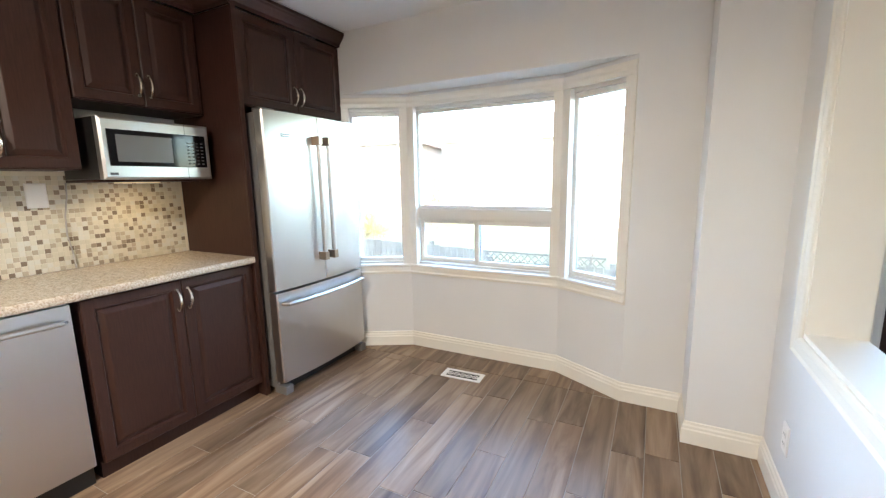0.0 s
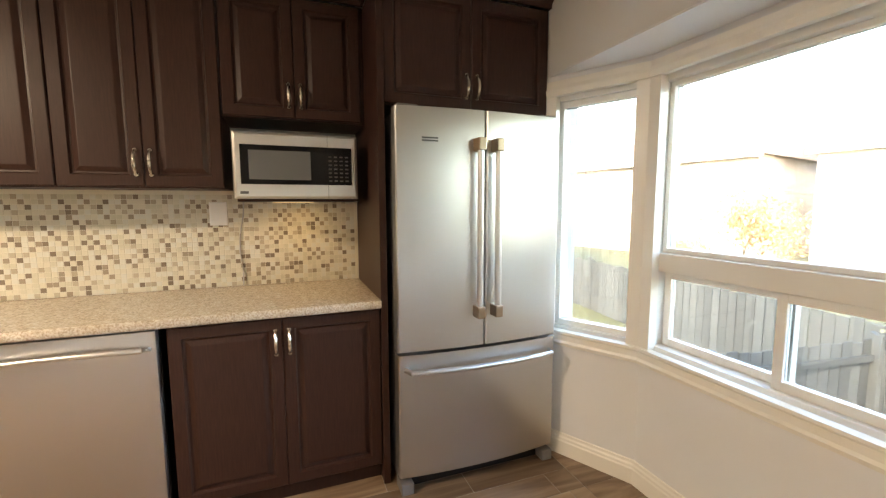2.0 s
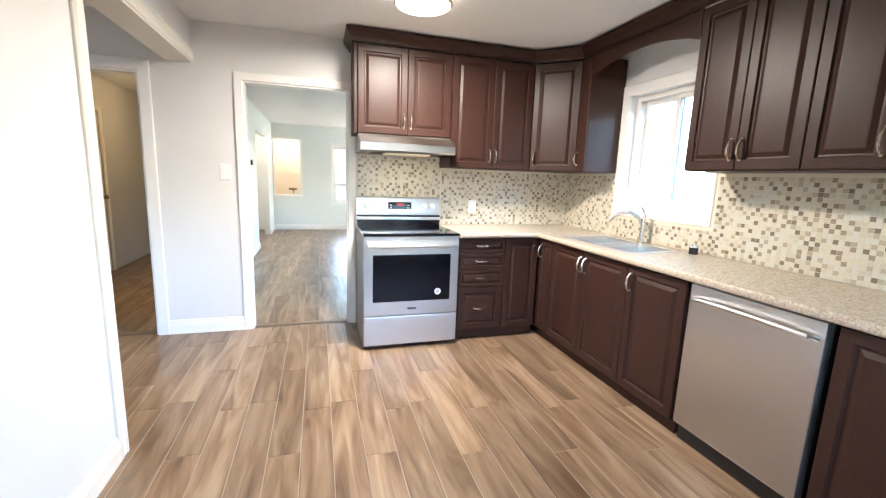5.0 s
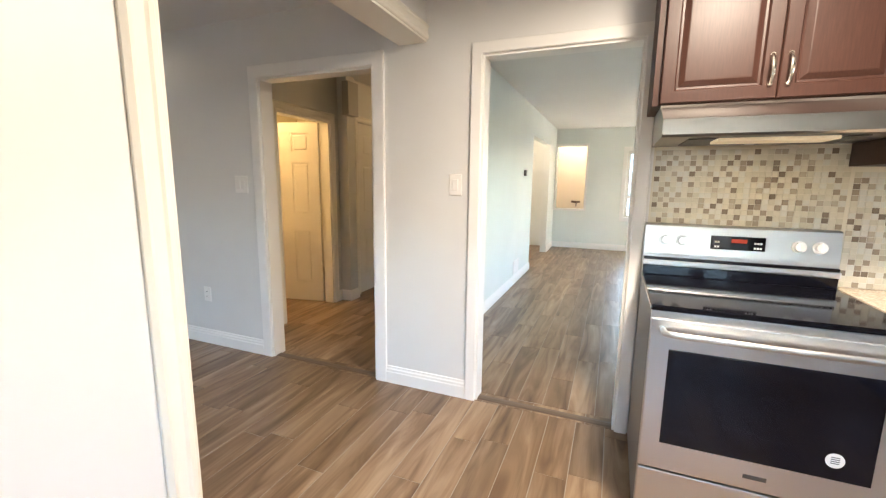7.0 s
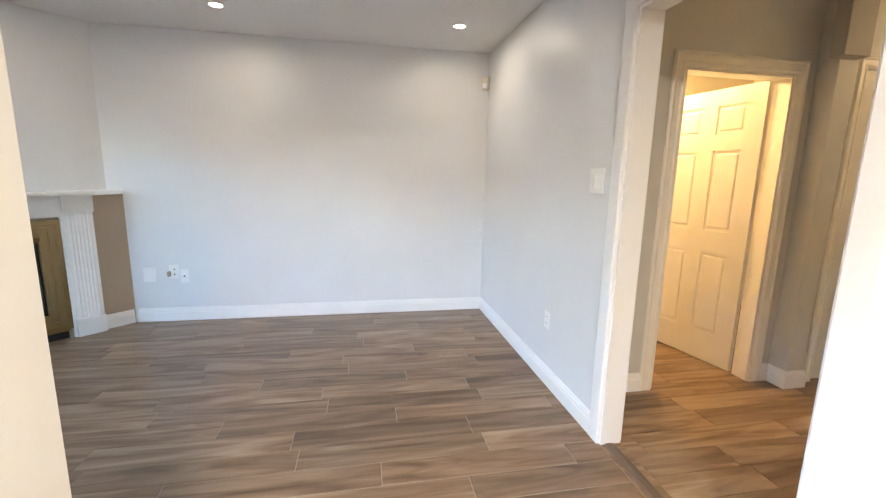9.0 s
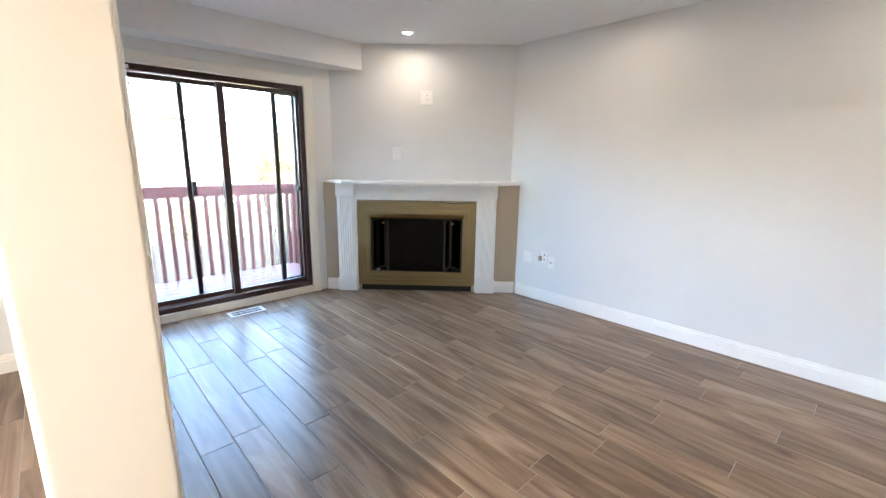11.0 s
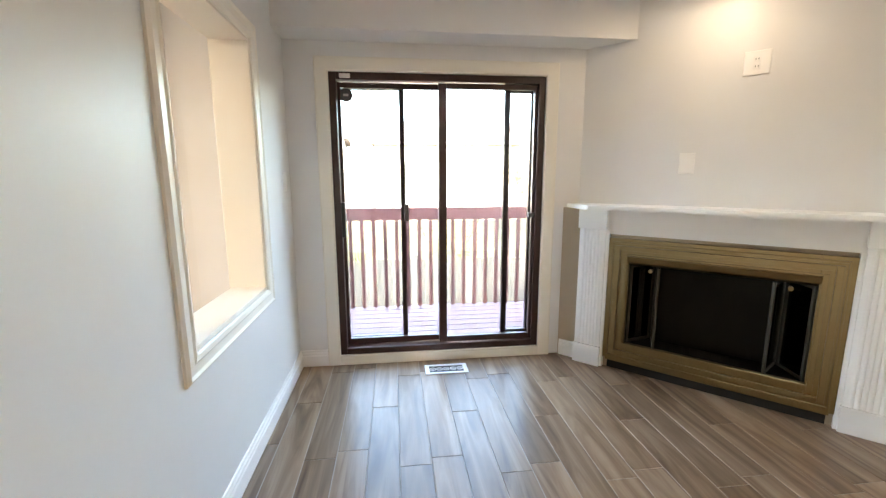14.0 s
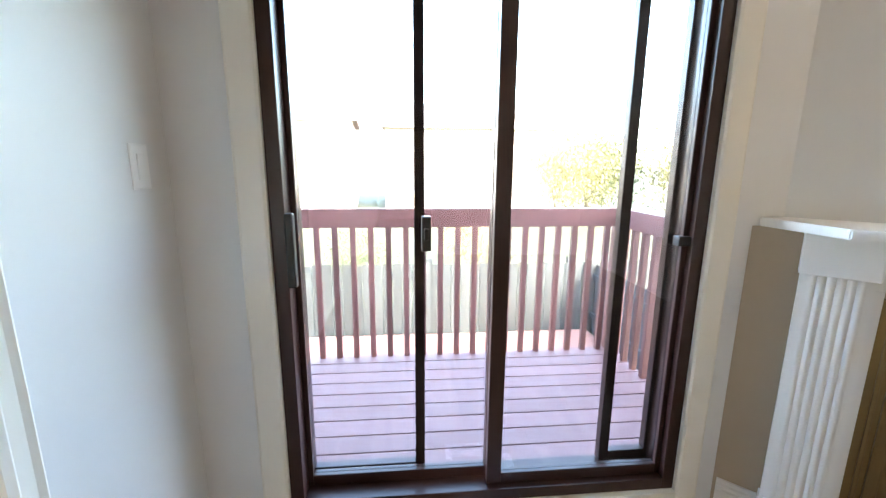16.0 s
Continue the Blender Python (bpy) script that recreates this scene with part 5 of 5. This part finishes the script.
# recessed pot lights
POT_GLOW = emitter("pot_bulb", (1.0, 0.86, 0.74), 0.3)
POTS = [(6.19, 0.43), (6.20, 2.13), (5.84, 3.70)]
for px, py in POTS:
    pt = thing("pot_light", pose(px, py, H), "small round recessed ceiling light, switched on", "light", "pot lights")
    bm = bmesh.new()
    tube(bm, [(0.047 * math.cos(2 * math.pi * k / 28), 0.047 * math.sin(2 * math.pi * k / 28), -0.002) for k in range(29)], 0.008, 8)
    part("ring", bm, PLATE, pt, smooth=True)
    bm = bmesh.new()
    cyl(bm, (0, 0, -0.006), (0, 0, -0.001), 0.036, 0.040, 24)
    part("bulb", bm, POT_GLOW, pt, smooth=True)
    lm = new("pot_lamp", bpy.data.lights.new("pot_lamp", "AREA"))
    lm.data.shape, lm.data.size, lm.data.energy, lm.data.color = "DISK", 0.07, 0.027, (1.0, 0.85, 0.67)
    lm.data.spread = radians(180)
    lm.matrix_world = pose(px, py, H - 0.03)


# ---- six-panel doors ----
def six_panel(name, m, w, h, label, knob_side=1):
    d = tagged(thing(name, m, label, "door"), kind="structure")
    t = 0.035
    bm = bmesh.new()
    box(bm, 0, -t / 2 + 0.006, 0.0, w, t / 2 - 0.006, h)
    part("core", bm, DOOR_PAINT, d)
    xs = (0.11, w / 2 - 0.055, w / 2 + 0.055, w - 0.11)
    zs = ((0.21, 0.80), (0.96, 1.52), (1.63, h - 0.11))
    bm = bmesh.new()
    for y0, y1 in ((-t / 2, -t / 2 + 0.006), (t / 2 - 0.006, t / 2)):
        for x0, x1 in ((0, 0.11), (w / 2 - 0.055, w / 2 + 0.055), (w - 0.11, w)):
            box(bm, x0, y0, 0, x1, y1, h)
        for z0, z1 in ((0, 0.21), (0.80, 0.96), (1.52, 1.63), (h - 0.11, h)):
            box(bm, 0.11, y0, z0, w / 2 - 0.055, y1, z1)
            box(bm, w / 2 + 0.055, y0, z0, w - 0.11, y1, z1)
    part("stiles_and_rails", bm, DOOR_PAINT, d)
    for xa, xb in (xs[:2], xs[2:]):
        for za, zb in zs:
            for s in (-1, 1):
                bm = bmesh.new()
                rings(bm, xa, za, xb, zb, [(0.004, s * 0.008), (0.018, s * 0.010), (0.030, s * 0.0155), (0.034, s * 0.016)])
                part("raised_panel", bm, DOOR_PAINT, d)
    for s in (-1, 1):
        bm = bmesh.new()
        kx = w - 0.06 if knob_side > 0 else 0.06
        cyl(bm, (kx, s * t / 2, 0.95), (kx, s * (t / 2 + 0.008), 0.95), 0.03, 0.028, 20)
        cyl(bm, (kx, s * (t / 2 + 0.008), 0.95), (kx, s * (t / 2 + 0.03), 0.95), 0.010, 0.012, 14)
        cyl(bm, (kx, s * (t / 2 + 0.03), 0.95), (kx, s * (t / 2 + 0.06), 0.95), 0.026, 0.022, 20)
        part("door_knob", bm, BRASS, d, smooth=True)
    return d


# hall door, open into the lit room; hinged on its south side
six_panel("door_2", pose(HX + 0.125, -1.352, 0.012, 0, 0, 11), 0.735, 1.935, "cream six-panel door standing open into a lit room")
casing("trim_hall_door", pose(HX, -0.63, 0, 0, 0, -90), 0.74, 1.95, CAS, label="cream moulded casing of the hall door")
bm = bmesh.new()
box(bm, HX, -1.37, 0, HX + 0.11, -1.356, 1.95)
box(bm, HX, -0.644, 0, HX + 0.11, -0.63, 1.95)
box(bm, HX, -1.356, 1.936, HX + 0.11, -0.644, 1.95)
setting("trim_hall_door_jamb", bm, TRIM, "cream jambs of the hall door", "trim")
six_panel("door_3", pose(HX - 0.035, -1.80, 0.008, 0, 0, -90), 0.75, 1.985, "closed cream six-panel closet door")
casing("trim_closet_door", pose(HX - 0.06, -1.80, 0, 0, 0, -90), 0.75, 2.0, [(u * 0.75, v) for u, v in CAS], label="cream moulded casing of the closet door")
# the warm lamp of the room behind the hall door, and the stair lamp; the hall and entry lamps are unseen fill, added to
# brighten
for nm, p, e, c in (("back_room_lamp", (5.95, -0.95, 2.25), 0.5, (1.0, 0.62, 0.25)), ("stair_lamp", (3.2, -7.5, 2.3), 0.4, (1.0, 0.80, 0.6)), ("hall_fill_lamp", (4.15, -2.7, 2.25), 0.07, (1.0, 0.66, 0.34)), ("entry_fill_lamp", (4.05, -5.3, 2.25), 0.28, (1.0, 0.80, 0.62))):
    t = thing("ceiling_light", pose(p[0], p[1], H), "unseen warm ceiling bulb added to light the next room", "light")
    bm = bmesh.new()
    cyl(bm, (0, 0, -0.04), (0, 0, 0), 0.06, 0.07, 20)
    part("canopy", bm, PLATE, t)
    lm = new(nm, bpy.data.lights.new(nm, "POINT"))
    lm.data.energy, lm.data.color, lm.data.shadow_soft_size = e, c, 0.08
    lm.matrix_world = pose(*p)
    bm = bmesh.new()
    bmesh.ops.create_uvsphere(bm, u_segments=16, v_segments=10, radius=0.045, matrix=Matrix.Translation((0, 0, -0.085)))
    part("bulb", bm, emitter("warm_bulb", c, 0.5), t, smooth=True)
# thermostat and low vent grille in the living room, rail end in the stairwell opening
th = thing("thermostat", pose(LIV_E, -3.55, 1.48, 0, 0, 90), "small grey wall thermostat", "thermostat")
bm = bmesh.new()
box(bm, -0.05, 0, -0.04, 0.05, 0.025, 0.04, 0.005)
part("housing", bm, DARK_GREY, th)
vg = thing("wall_vent", pose(LIV_E, -3.2, 0.22, 0, 0, 90), "white metal vent grille low on the wall", "vent")
bm = bmesh.new()
rings(bm, -0.17, -0.09, 0.17, 0.09, [(0, 0), (0, 0.006), (0.02, 0.008), (0.024, 0.004)])
part("frame", bm, PLATE, vg)
for k in range(7):
    bm = bmesh.new()
    box(bm, -0.14, 0.004, -0.062 + k * 0.02, 0.14, 0.010, -0.054 + k * 0.02)
    part("slat", bm, PLATE, vg)
hr = thing("handrail", pose(3.0, LIV_S - 0.25, 0.90), "dark wooden stair handrail end behind the opening", "handrail")
bm = bmesh.new()
tube(bm, [(-0.07, 0.0, 0.06), (0.0, 0.02, 0.05), (0.10, -0.02, 0.06)], 0.025, 10)
part("rail", bm, wood("rail_wood", (0.06, 0.03, 0.015), (0.12, 0.06, 0.03), 0.4), hr, smooth=True)
bm = bmesh.new()
cyl(bm, (0, 0.045, -0.04), (0, 0.02, 0.04), 0.012, 0.012, 10)
part("bracket", bm, DARK_GREY, hr)

# ---- outside ----
GZ = -1.5
GRASS = mat("lawn", (0.10, 0.13, 0.05), 0.9)
_n, _l, _p = nodes_of(GRASS)
_g1 = noise_tex(GRASS, 0.35, 6)
_r = ramp(GRASS, _g1.outputs[0], [(0.35, (0.040, 0.043, 0.017)), (0.55, (0.062, 0.061, 0.026)), (0.7, (0.085, 0.076, 0.036))])
_l.new(_r.outputs[0], _p.inputs["Base Color"])
bm = bmesh.new()
box(bm, -400, -400, GZ - 0.2, 400, 400, GZ)
setting("ground", bm, GRASS, "autumn lawn reaching to the horizon", "ground")
DECK = wood("painted_deck_boards", (0.145, 0.068, 0.066), (0.20, 0.10, 0.098), 0.55, (1.2, 14, 1), 4, rnd=True, spread=(0.92, 1.1))
RAILM = wood("painted_rail_wood", (0.13, 0.048, 0.043), (0.19, 0.075, 0.068), 0.5, (12, 12, 1), 4, rnd=True)
FENCE = wood("weathered_fence", (0.036, 0.039, 0.039), (0.055, 0.058, 0.057), 0.85, (14, 14, 1), 3, rnd=True)
DZ = -0.06
dk = thing("deck", pose(0, 0, DZ), "red-stained timber deck outside the patio door", "deck")
DX0, DX1, DY0, DY1 = 3.30, 5.80, N + 0.21, 6.10
n = 10
bw = (DY1 - DY0) / n
for k in range(n):
    bm = bmesh.new()
    box(bm, DX0, DY0 + k * bw + 0.004, -0.035, DX1, DY0 + (k + 1) * bw - 0.004, 0, 0.003)
    part("board", bm, DECK, dk)
bm = bmesh.new()
for x in (DX0 + 0.05, 4.5, DX1 - 0.05):
    for y in (DY0 + 0.1, DY1 - 0.06):
        box(bm, x - 0.045, y - 0.045, GZ - DZ, x + 0.045, y + 0.045, -0.035)
box(bm, DX0, DY1 - 0.02, -0.22, DX1, DY1 + 0.01, -0.037)
part("frame", bm, RAILM, dk)
rl = thing("deck_railing", pose(0, 0, DZ), "red-stained timber railing with square balusters", "railing")
def rail_run(x0, y0, x1, y1, step):
    a, b = Vector((x0, y0, 0)), Vector((x1, y1, 0))
    m, L = facet_pose((x0, y0), (x1, y1))
    bm = bmesh.new()
    box(bm, 0, -0.022, 0.955, L, 0.022, 1.085, 0.004)
    bm.transform(m)
    part("top_board", bm, RAILM, rl)
    k = 0
    while (k + 0.5) * step < L:
        bm = bmesh.new()
        box(bm, (k + 0.5) * step - 0.019, -0.019, 0.0, (k + 0.5) * step + 0.019, 0.019, 0.955, 0.003)
        bm.transform(m)
        part("baluster", bm, RAILM, rl)
        k += 1
rail_run(DX0, DY1 - 0.03, DX1, DY1 - 0.03, 0.1215)
rail_run(DX1 - 0.03, DY1 - 0.06, DX1 - 0.03, DY0 + 0.02, 0.1215)
rail_run(DX0 + 0.03, DY0 + 0.02, DX0 + 0.03, DY1 - 0.06, 0.1215)
bm = bmesh.new()
box(bm, DX1 - 0.075, DY1 - 0.075, 0.0, DX1 + 0.015, DY1 + 0.015, 0.952, 0.004)
part("post", bm, RAILM, rl)
# lower red patio
bm = bmesh.new()
box(bm, 2.6, 6.2, GZ, 7.3, 9.7, GZ + 0.05)
setting("pavement", bm, paint("red_pavers", (0.30, 0.14, 0.11), 0.8, 0.15), "reddish paved patch below the deck", "pavement")


def fence(x0, y0, x1, y1, h, group):
    m, L = facet_pose((x0, y0), (x1, y1))
    f_ = thing("garden_fence", m @ Matrix.Translation((0, 0, GZ)), "weathered grey timber board fence", "fence", group)
    n = int(L / 0.16)
    bw = L / n
    bmp = bmesh.new()
    box(bmp, -bw * 0.46, 0, 0, bw * 0.46, 0.018, h)
    board = mesh_of("board", bmp, FENCE)
    rngf = random.Random(int(x0 * 10))
    for k in range(n):
        o = new("board", board)
        o.parent = f_
        o.location = ((k + 0.5) * bw, rngf.uniform(0, 0.008), rngf.uniform(-0.02, 0.02))
    bm = bmesh.new()
    for z in (0.3, h - 0.25):
        box(bm, 0, 0.03, z, L, 0.07, z + 0.08)
    part("rails", bm, FENCE, f_)
    for k in range(int(L / 2.4) + 1):
        bm = bmesh.new()
        box(bm, k * 2.4 - 0.045, 0.03, 0, k * 2.4 + 0.045, 0.12, h + 0.08)
        part("post", bm, FENCE, f_)


fence(-0.2, 9.8, 12.2, 9.8, 1.22, "back fences")
fence(7.4, 4.9, 7.4, 9.8, 1.22, "side fences")
fence(-0.2, 9.8, -0.9, 5.1, 1.22, "side fences")
fence(-9.0, 11.2, -0.3, 10.2, 1.35, "back fences")

BRICK = paint("pale_brick", (0.40, 0.33, 0.28), 0.85, 0.12, 0.3)
STUCCO = paint("cream_stucco", (0.50, 0.46, 0.41), 0.85, 0.06)
ROOF = paint("brown_shingles", (0.27, 0.21, 0.18), 0.9, 0.2)
# pale grey base colour stands in for sky reflected in the far panes
SKY_WIN = mat("far_window_sky_glass", (0.42, 0.44, 0.46), 0.2)


def house(x, y, rz, w, d, h, m, label):
    hs = thing("house", pose(x, y, GZ, 0, 0, rz), label, "house", "houses across the gardens")
    bm = bmesh.new()
    box(bm, -w / 2, -d / 2, 0, w / 2, d / 2, h)
    wl = part("wall", bm, m, hs)
    bm = bmesh.new()
    prism(bm, [(-d / 2 - 0.4, h), (d / 2 + 0.4, h), (0, h + 1.9)], -w / 2 - 0.3, w / 2 + 0.3, "x")
    rf = part("roof", bm, ROOF, hs)
    bm = bmesh.new()
    box(bm, w * 0.2, -0.3, h + 0.8, w * 0.2 + 0.6, 0.3, h + 2.4)
    part("chimney", bm, BRICK, rf)
    bm = bmesh.new()
    box(bm, -w / 2 - 0.3, -d / 2 - 0.45, h - 0.12, w / 2 + 0.3, -d / 2 - 0.38, h + 0.06)
    part("gutter", bm, VINYL, rf)
    for wx in (-0.32, -0.08, 0.18, 0.36):
        for z in (0.9, 3.5):
            bm = bmesh.new()
            box(bm, w * wx - 0.6, -d / 2 - 0.05, z, w * wx + 0.6, -d / 2 + 0.02, z + 1.3)
            wd = part("window", bm, VINYL, hs)
            for s in (-0.28, 0.28):
                bm = bmesh.new()
                box(bm, w * wx + s - 0.24, -d / 2 - 0.07, z + 0.1, w * wx + s + 0.24, -d / 2 - 0.051, z + 1.2)
                part("pane", bm, SKY_WIN, wd)


house(-17.0, 27.0, 12, 11, 8, 5.2, BRICK, "two-storey brick house with a brown gabled roof")
house(-4.5, 31.0, 4, 11, 8, 5.3, STUCCO, "two-storey cream house with a brown gabled roof")
house(8.5, 34.0, 0, 11, 8, 5.2, BRICK, "two-storey brick house with a brown gabled roof")
house(-15.0, 6.5, 90, 12, 8, 5.4, BRICK, "two-storey brick neighbouring house")
house(1.0, -26.0, 180, 12, 8, 5.2, BRICK, "two-storey brick house across the street")

lat = thing("lattice_panel", pose(-0.2, 9.76, GZ + 1.22), "weathered grey timber lattice on the garden fence", "lattice")
slat_bm = bmesh.new()
box(slat_bm, -0.012, -0.004, -0.11, 0.012, 0.004, 0.11)
SLAT = mesh_of("slat", slat_bm, FENCE)
for k in range(16):
    for turn in (-45, 45):
        o = new("slat", SLAT)
        o.parent = lat
        o.matrix_local = pose(0.1 + k * 0.14, 0.006 if turn > 0 else -0.006, 0.085, 0, turn, 0)
bm = bmesh.new()
box(bm, 0, -0.02, 0.165, 2.3, 0.03, 0.20, 0.003)
part("top_rail", bm, FENCE, lat)

BARK = paint("grey_bark", (0.11, 0.085, 0.065), 0.9, 0.2, 0.5)


def leaf_mat(name, a, b):
    m = mat(name, a, 0.7)
    n, l, p = nodes_of(m)
    g = n.new("ShaderNodeNewGeometry")
    r = ramp(m, g.outputs["Random Per Island"], [(0.1, a), (0.9, b)])
    l.new(r.outputs[0], p.inputs["Base Color"])
    return m


LEAF_Y = leaf_mat("yellow_leaves", (0.19, 0.15, 0.055), (0.28, 0.23, 0.10))
LEAF_G = leaf_mat("green_leaves", (0.07, 0.09, 0.035), (0.13, 0.13, 0.05))
LEAF_O = leaf_mat("orange_leaves", (0.24, 0.14, 0.06), (0.34, 0.22, 0.11))


def tree(x, y, h, spread, leaves, count, seed, label, loose=0.22):
    rt = random.Random(seed)
    t = thing("tree", pose(x, y, GZ), label, "tree", "garden trees")
    bm = bmesh.new()
    tips = []
    def limb(p, d, length, r, depth):
        pts, rr = [p], [r]
        for k in range(4):
            d = (d + Vector((rt.uniform(-0.25, 0.25), rt.uniform(-0.25, 0.25), rt.uniform(-0.05, 0.2)))).normalized()
            p = p + d * length / 4
            pts.append(p)
            rr.append(r * (1 - 0.15 * (k + 1)))
        tube(bm, pts, rr, 6)
        if depth == 0:
            tips.extend(pts[1:])
            return
        for k in range(4 if depth > 1 else 3):
            a = rt.uniform(0, 2 * math.pi)
            nd = (d * 0.6 + Vector((math.cos(a) * spread, math.sin(a) * spread, 0.35))).normalized()
            limb(pts[rt.choice((2, 3, 4))], nd, length * rt.uniform(0.55, 0.8), rr[-1] * 0.7, depth - 1)
    limb(Vector((0, 0, 0)), Vector((0, 0, 1)), h * 0.42, h * 0.027, 3)
    part("trunk", bm, BARK, t)
    if leaves:
        vs, fs = [], []
        for _ in range(count):
            c = rt.choice(tips) + Vector((rt.gauss(0, loose), rt.gauss(0, loose), rt.gauss(0, loose)))
            q = Euler((rt.uniform(0, 6), rt.uniform(0, 6), rt.uniform(0, 6))).to_matrix()
            s = rt.uniform(0.05, 0.12) * h / 6
            k = len(vs)
            vs += [tuple(c + q @ Vector(v)) for v in ((-s, 0, 0), (0, -s * 0.55, 0.01), (s, 0, 0), (0, s * 0.55, 0.01))]
            fs.append((k, k + 1, k + 2, k + 3))
        me = bpy.data.meshes.new("crown")
        me.from_pydata(vs, [], fs)
        me.materials.append(leaves)
        o = new("crown", me)
        o.parent = t


tree(6.1, 13.5, 4.2, 1.0, None, 0, 5, "bare young tree in the garden")
tree(1.55, 11.9, 2.7, 0.9, None, 0, 8, "bare low garden tree with a short trunk")
tree(3.5, 11.6, 1.75, 1.3, LEAF_G, 2600, 31, "low green shrub behind the garden fence", 0.22)
tree(5.9, 12.2, 1.9, 1.3, LEAF_Y, 2600, 33, "low yellow-green shrub behind the garden fence", 0.25)
tree(13.4, 23.5, 5.2, 1.3, LEAF_G, 9000, 11, "green and yellow leafy tree beyond the fence", 0.75)
tree(11.3, 22.0, 4.3, 1.4, LEAF_Y, 8000, 12, "yellow-green leafy tree beyond the fence", 0.8)
tree(-4.9, 14.0, 3.5, 0.5, LEAF_O, 2600, 2, "orange-leaved autumn tree beyond the fence", 0.30)
tree(-5.7, 12.6, 2.5, 0.9, LEAF_Y, 5000, 15, "yellow-leaved low garden tree", 0.25)
tree(17.6, 21.5, 5.6, 1.2, LEAF_Y, 8000, 21, "tall yellow-green tree beyond the fence", 0.75)

# ---- floor planks, last ----
PWID, PLEN, GAP = 0.152, 0.91, 0.0030
rng = random.Random(7)
plank_shapes = {}


def plank_shape(w, l):
    key = (round(w, 3), round(l, 3))
    if key not in plank_shapes:
        bm = bmesh.new()
        x, y, e = w / 2, l / 2, 0.0012
        top = [bm.verts.new((a * (x - e), b * (y - e), 0)) for a, b in ((-1, -1), (1, -1), (1, 1), (-1, 1))]
        low = [bm.verts.new((a * x, b * y, -e)) for a, b in ((-1, -1), (1, -1), (1, 1), (-1, 1))]
        bot = [bm.verts.new((a * x, b * y, -0.0115)) for a, b in ((-1, -1), (1, -1), (1, 1), (-1, 1))]
        bm.faces.new(top)
        for p, q in ((low, top), (bot, low)):
            for i in range(4):
                bm.faces.new((p[i], p[(i + 1) % 4], q[(i + 1) % 4], q[i]))
        plank_shapes[key] = mesh_of("plank", bm, PLANK)
    return plank_shapes[key]


def lay(x0, x1, y0, y1, single, store, keep=None):
    col, x = 0, x0
    while x < x1 - 0.004:
        xe = min(x + PWID, x1)
        y = y0 - PLEN * ((0.37 * col + 0.21 * (col % 3)) % 1.0)
        while y < y1:
            a, b = max(y, y0), min(y + PLEN, y1)
            if b - a > 0.02 and (keep is None or keep((x + xe) / 2, (a + b) / 2)):
                if single:
                    ob = new("plank", plank_shape(xe - x - GAP, b - a - GAP))
                    ob.parent = floor
                    ob.location = ((x + xe) / 2, (a + b) / 2, rng.uniform(-0.0004, 0.0004))
                else:
                    store.append((x + GAP / 2, xe - GAP / 2, a + GAP / 2, b - GAP / 2))
            y += PLEN
        x, col = xe, col + 1


rest = []
lay(0.55, PW + 0.10, 0.0, N, True, rest)
lay(PW + 0.10, EAST, 0.0, N, True, rest)
lay(0.55, 2.75, N, 4.80, False, rest)
lay(0.0, LIV_E, LIV_S, -0.11, False, rest)
lay(LIV_E, EAST, -6.75, -0.11, False, rest)
lay(0.0, 0.55, 0.0, N, False, rest)
lay(LD[0], LD[1], -0.11, 0.0, False, rest)
lay(HD[0], HD[1], -0.11, 0.0, False, rest)
verts, faces = [], []
for a, b, c, d in rest:
    k = len(verts)
    verts += [(a, c, 0), (b, c, 0), (b, d, 0), (a, d, 0), (a, c, -0.011), (b, c, -0.011), (b, d, -0.011), (a, d, -0.011)]
    faces += [(k, k + 1, k + 2, k + 3), (k + 4, k + 5, k + 1, k), (k + 5, k + 6, k + 2, k + 1), (k + 6, k + 7, k + 3, k + 2), (k + 7, k + 4, k, k + 3)]
me = bpy.data.meshes.new("planks")
me.from_pydata(verts, [], faces)
me.materials.append(PLANK_STUFF)
tones = [rng.random() for _ in rest]
me.attributes.new("tone", "FLOAT", "FACE").data.foreach_set("value", [tones[i // 5] for i in range(len(faces))])
ob = new("planks", me)
ob.parent = floor
tagged(ob, kind="stuff")
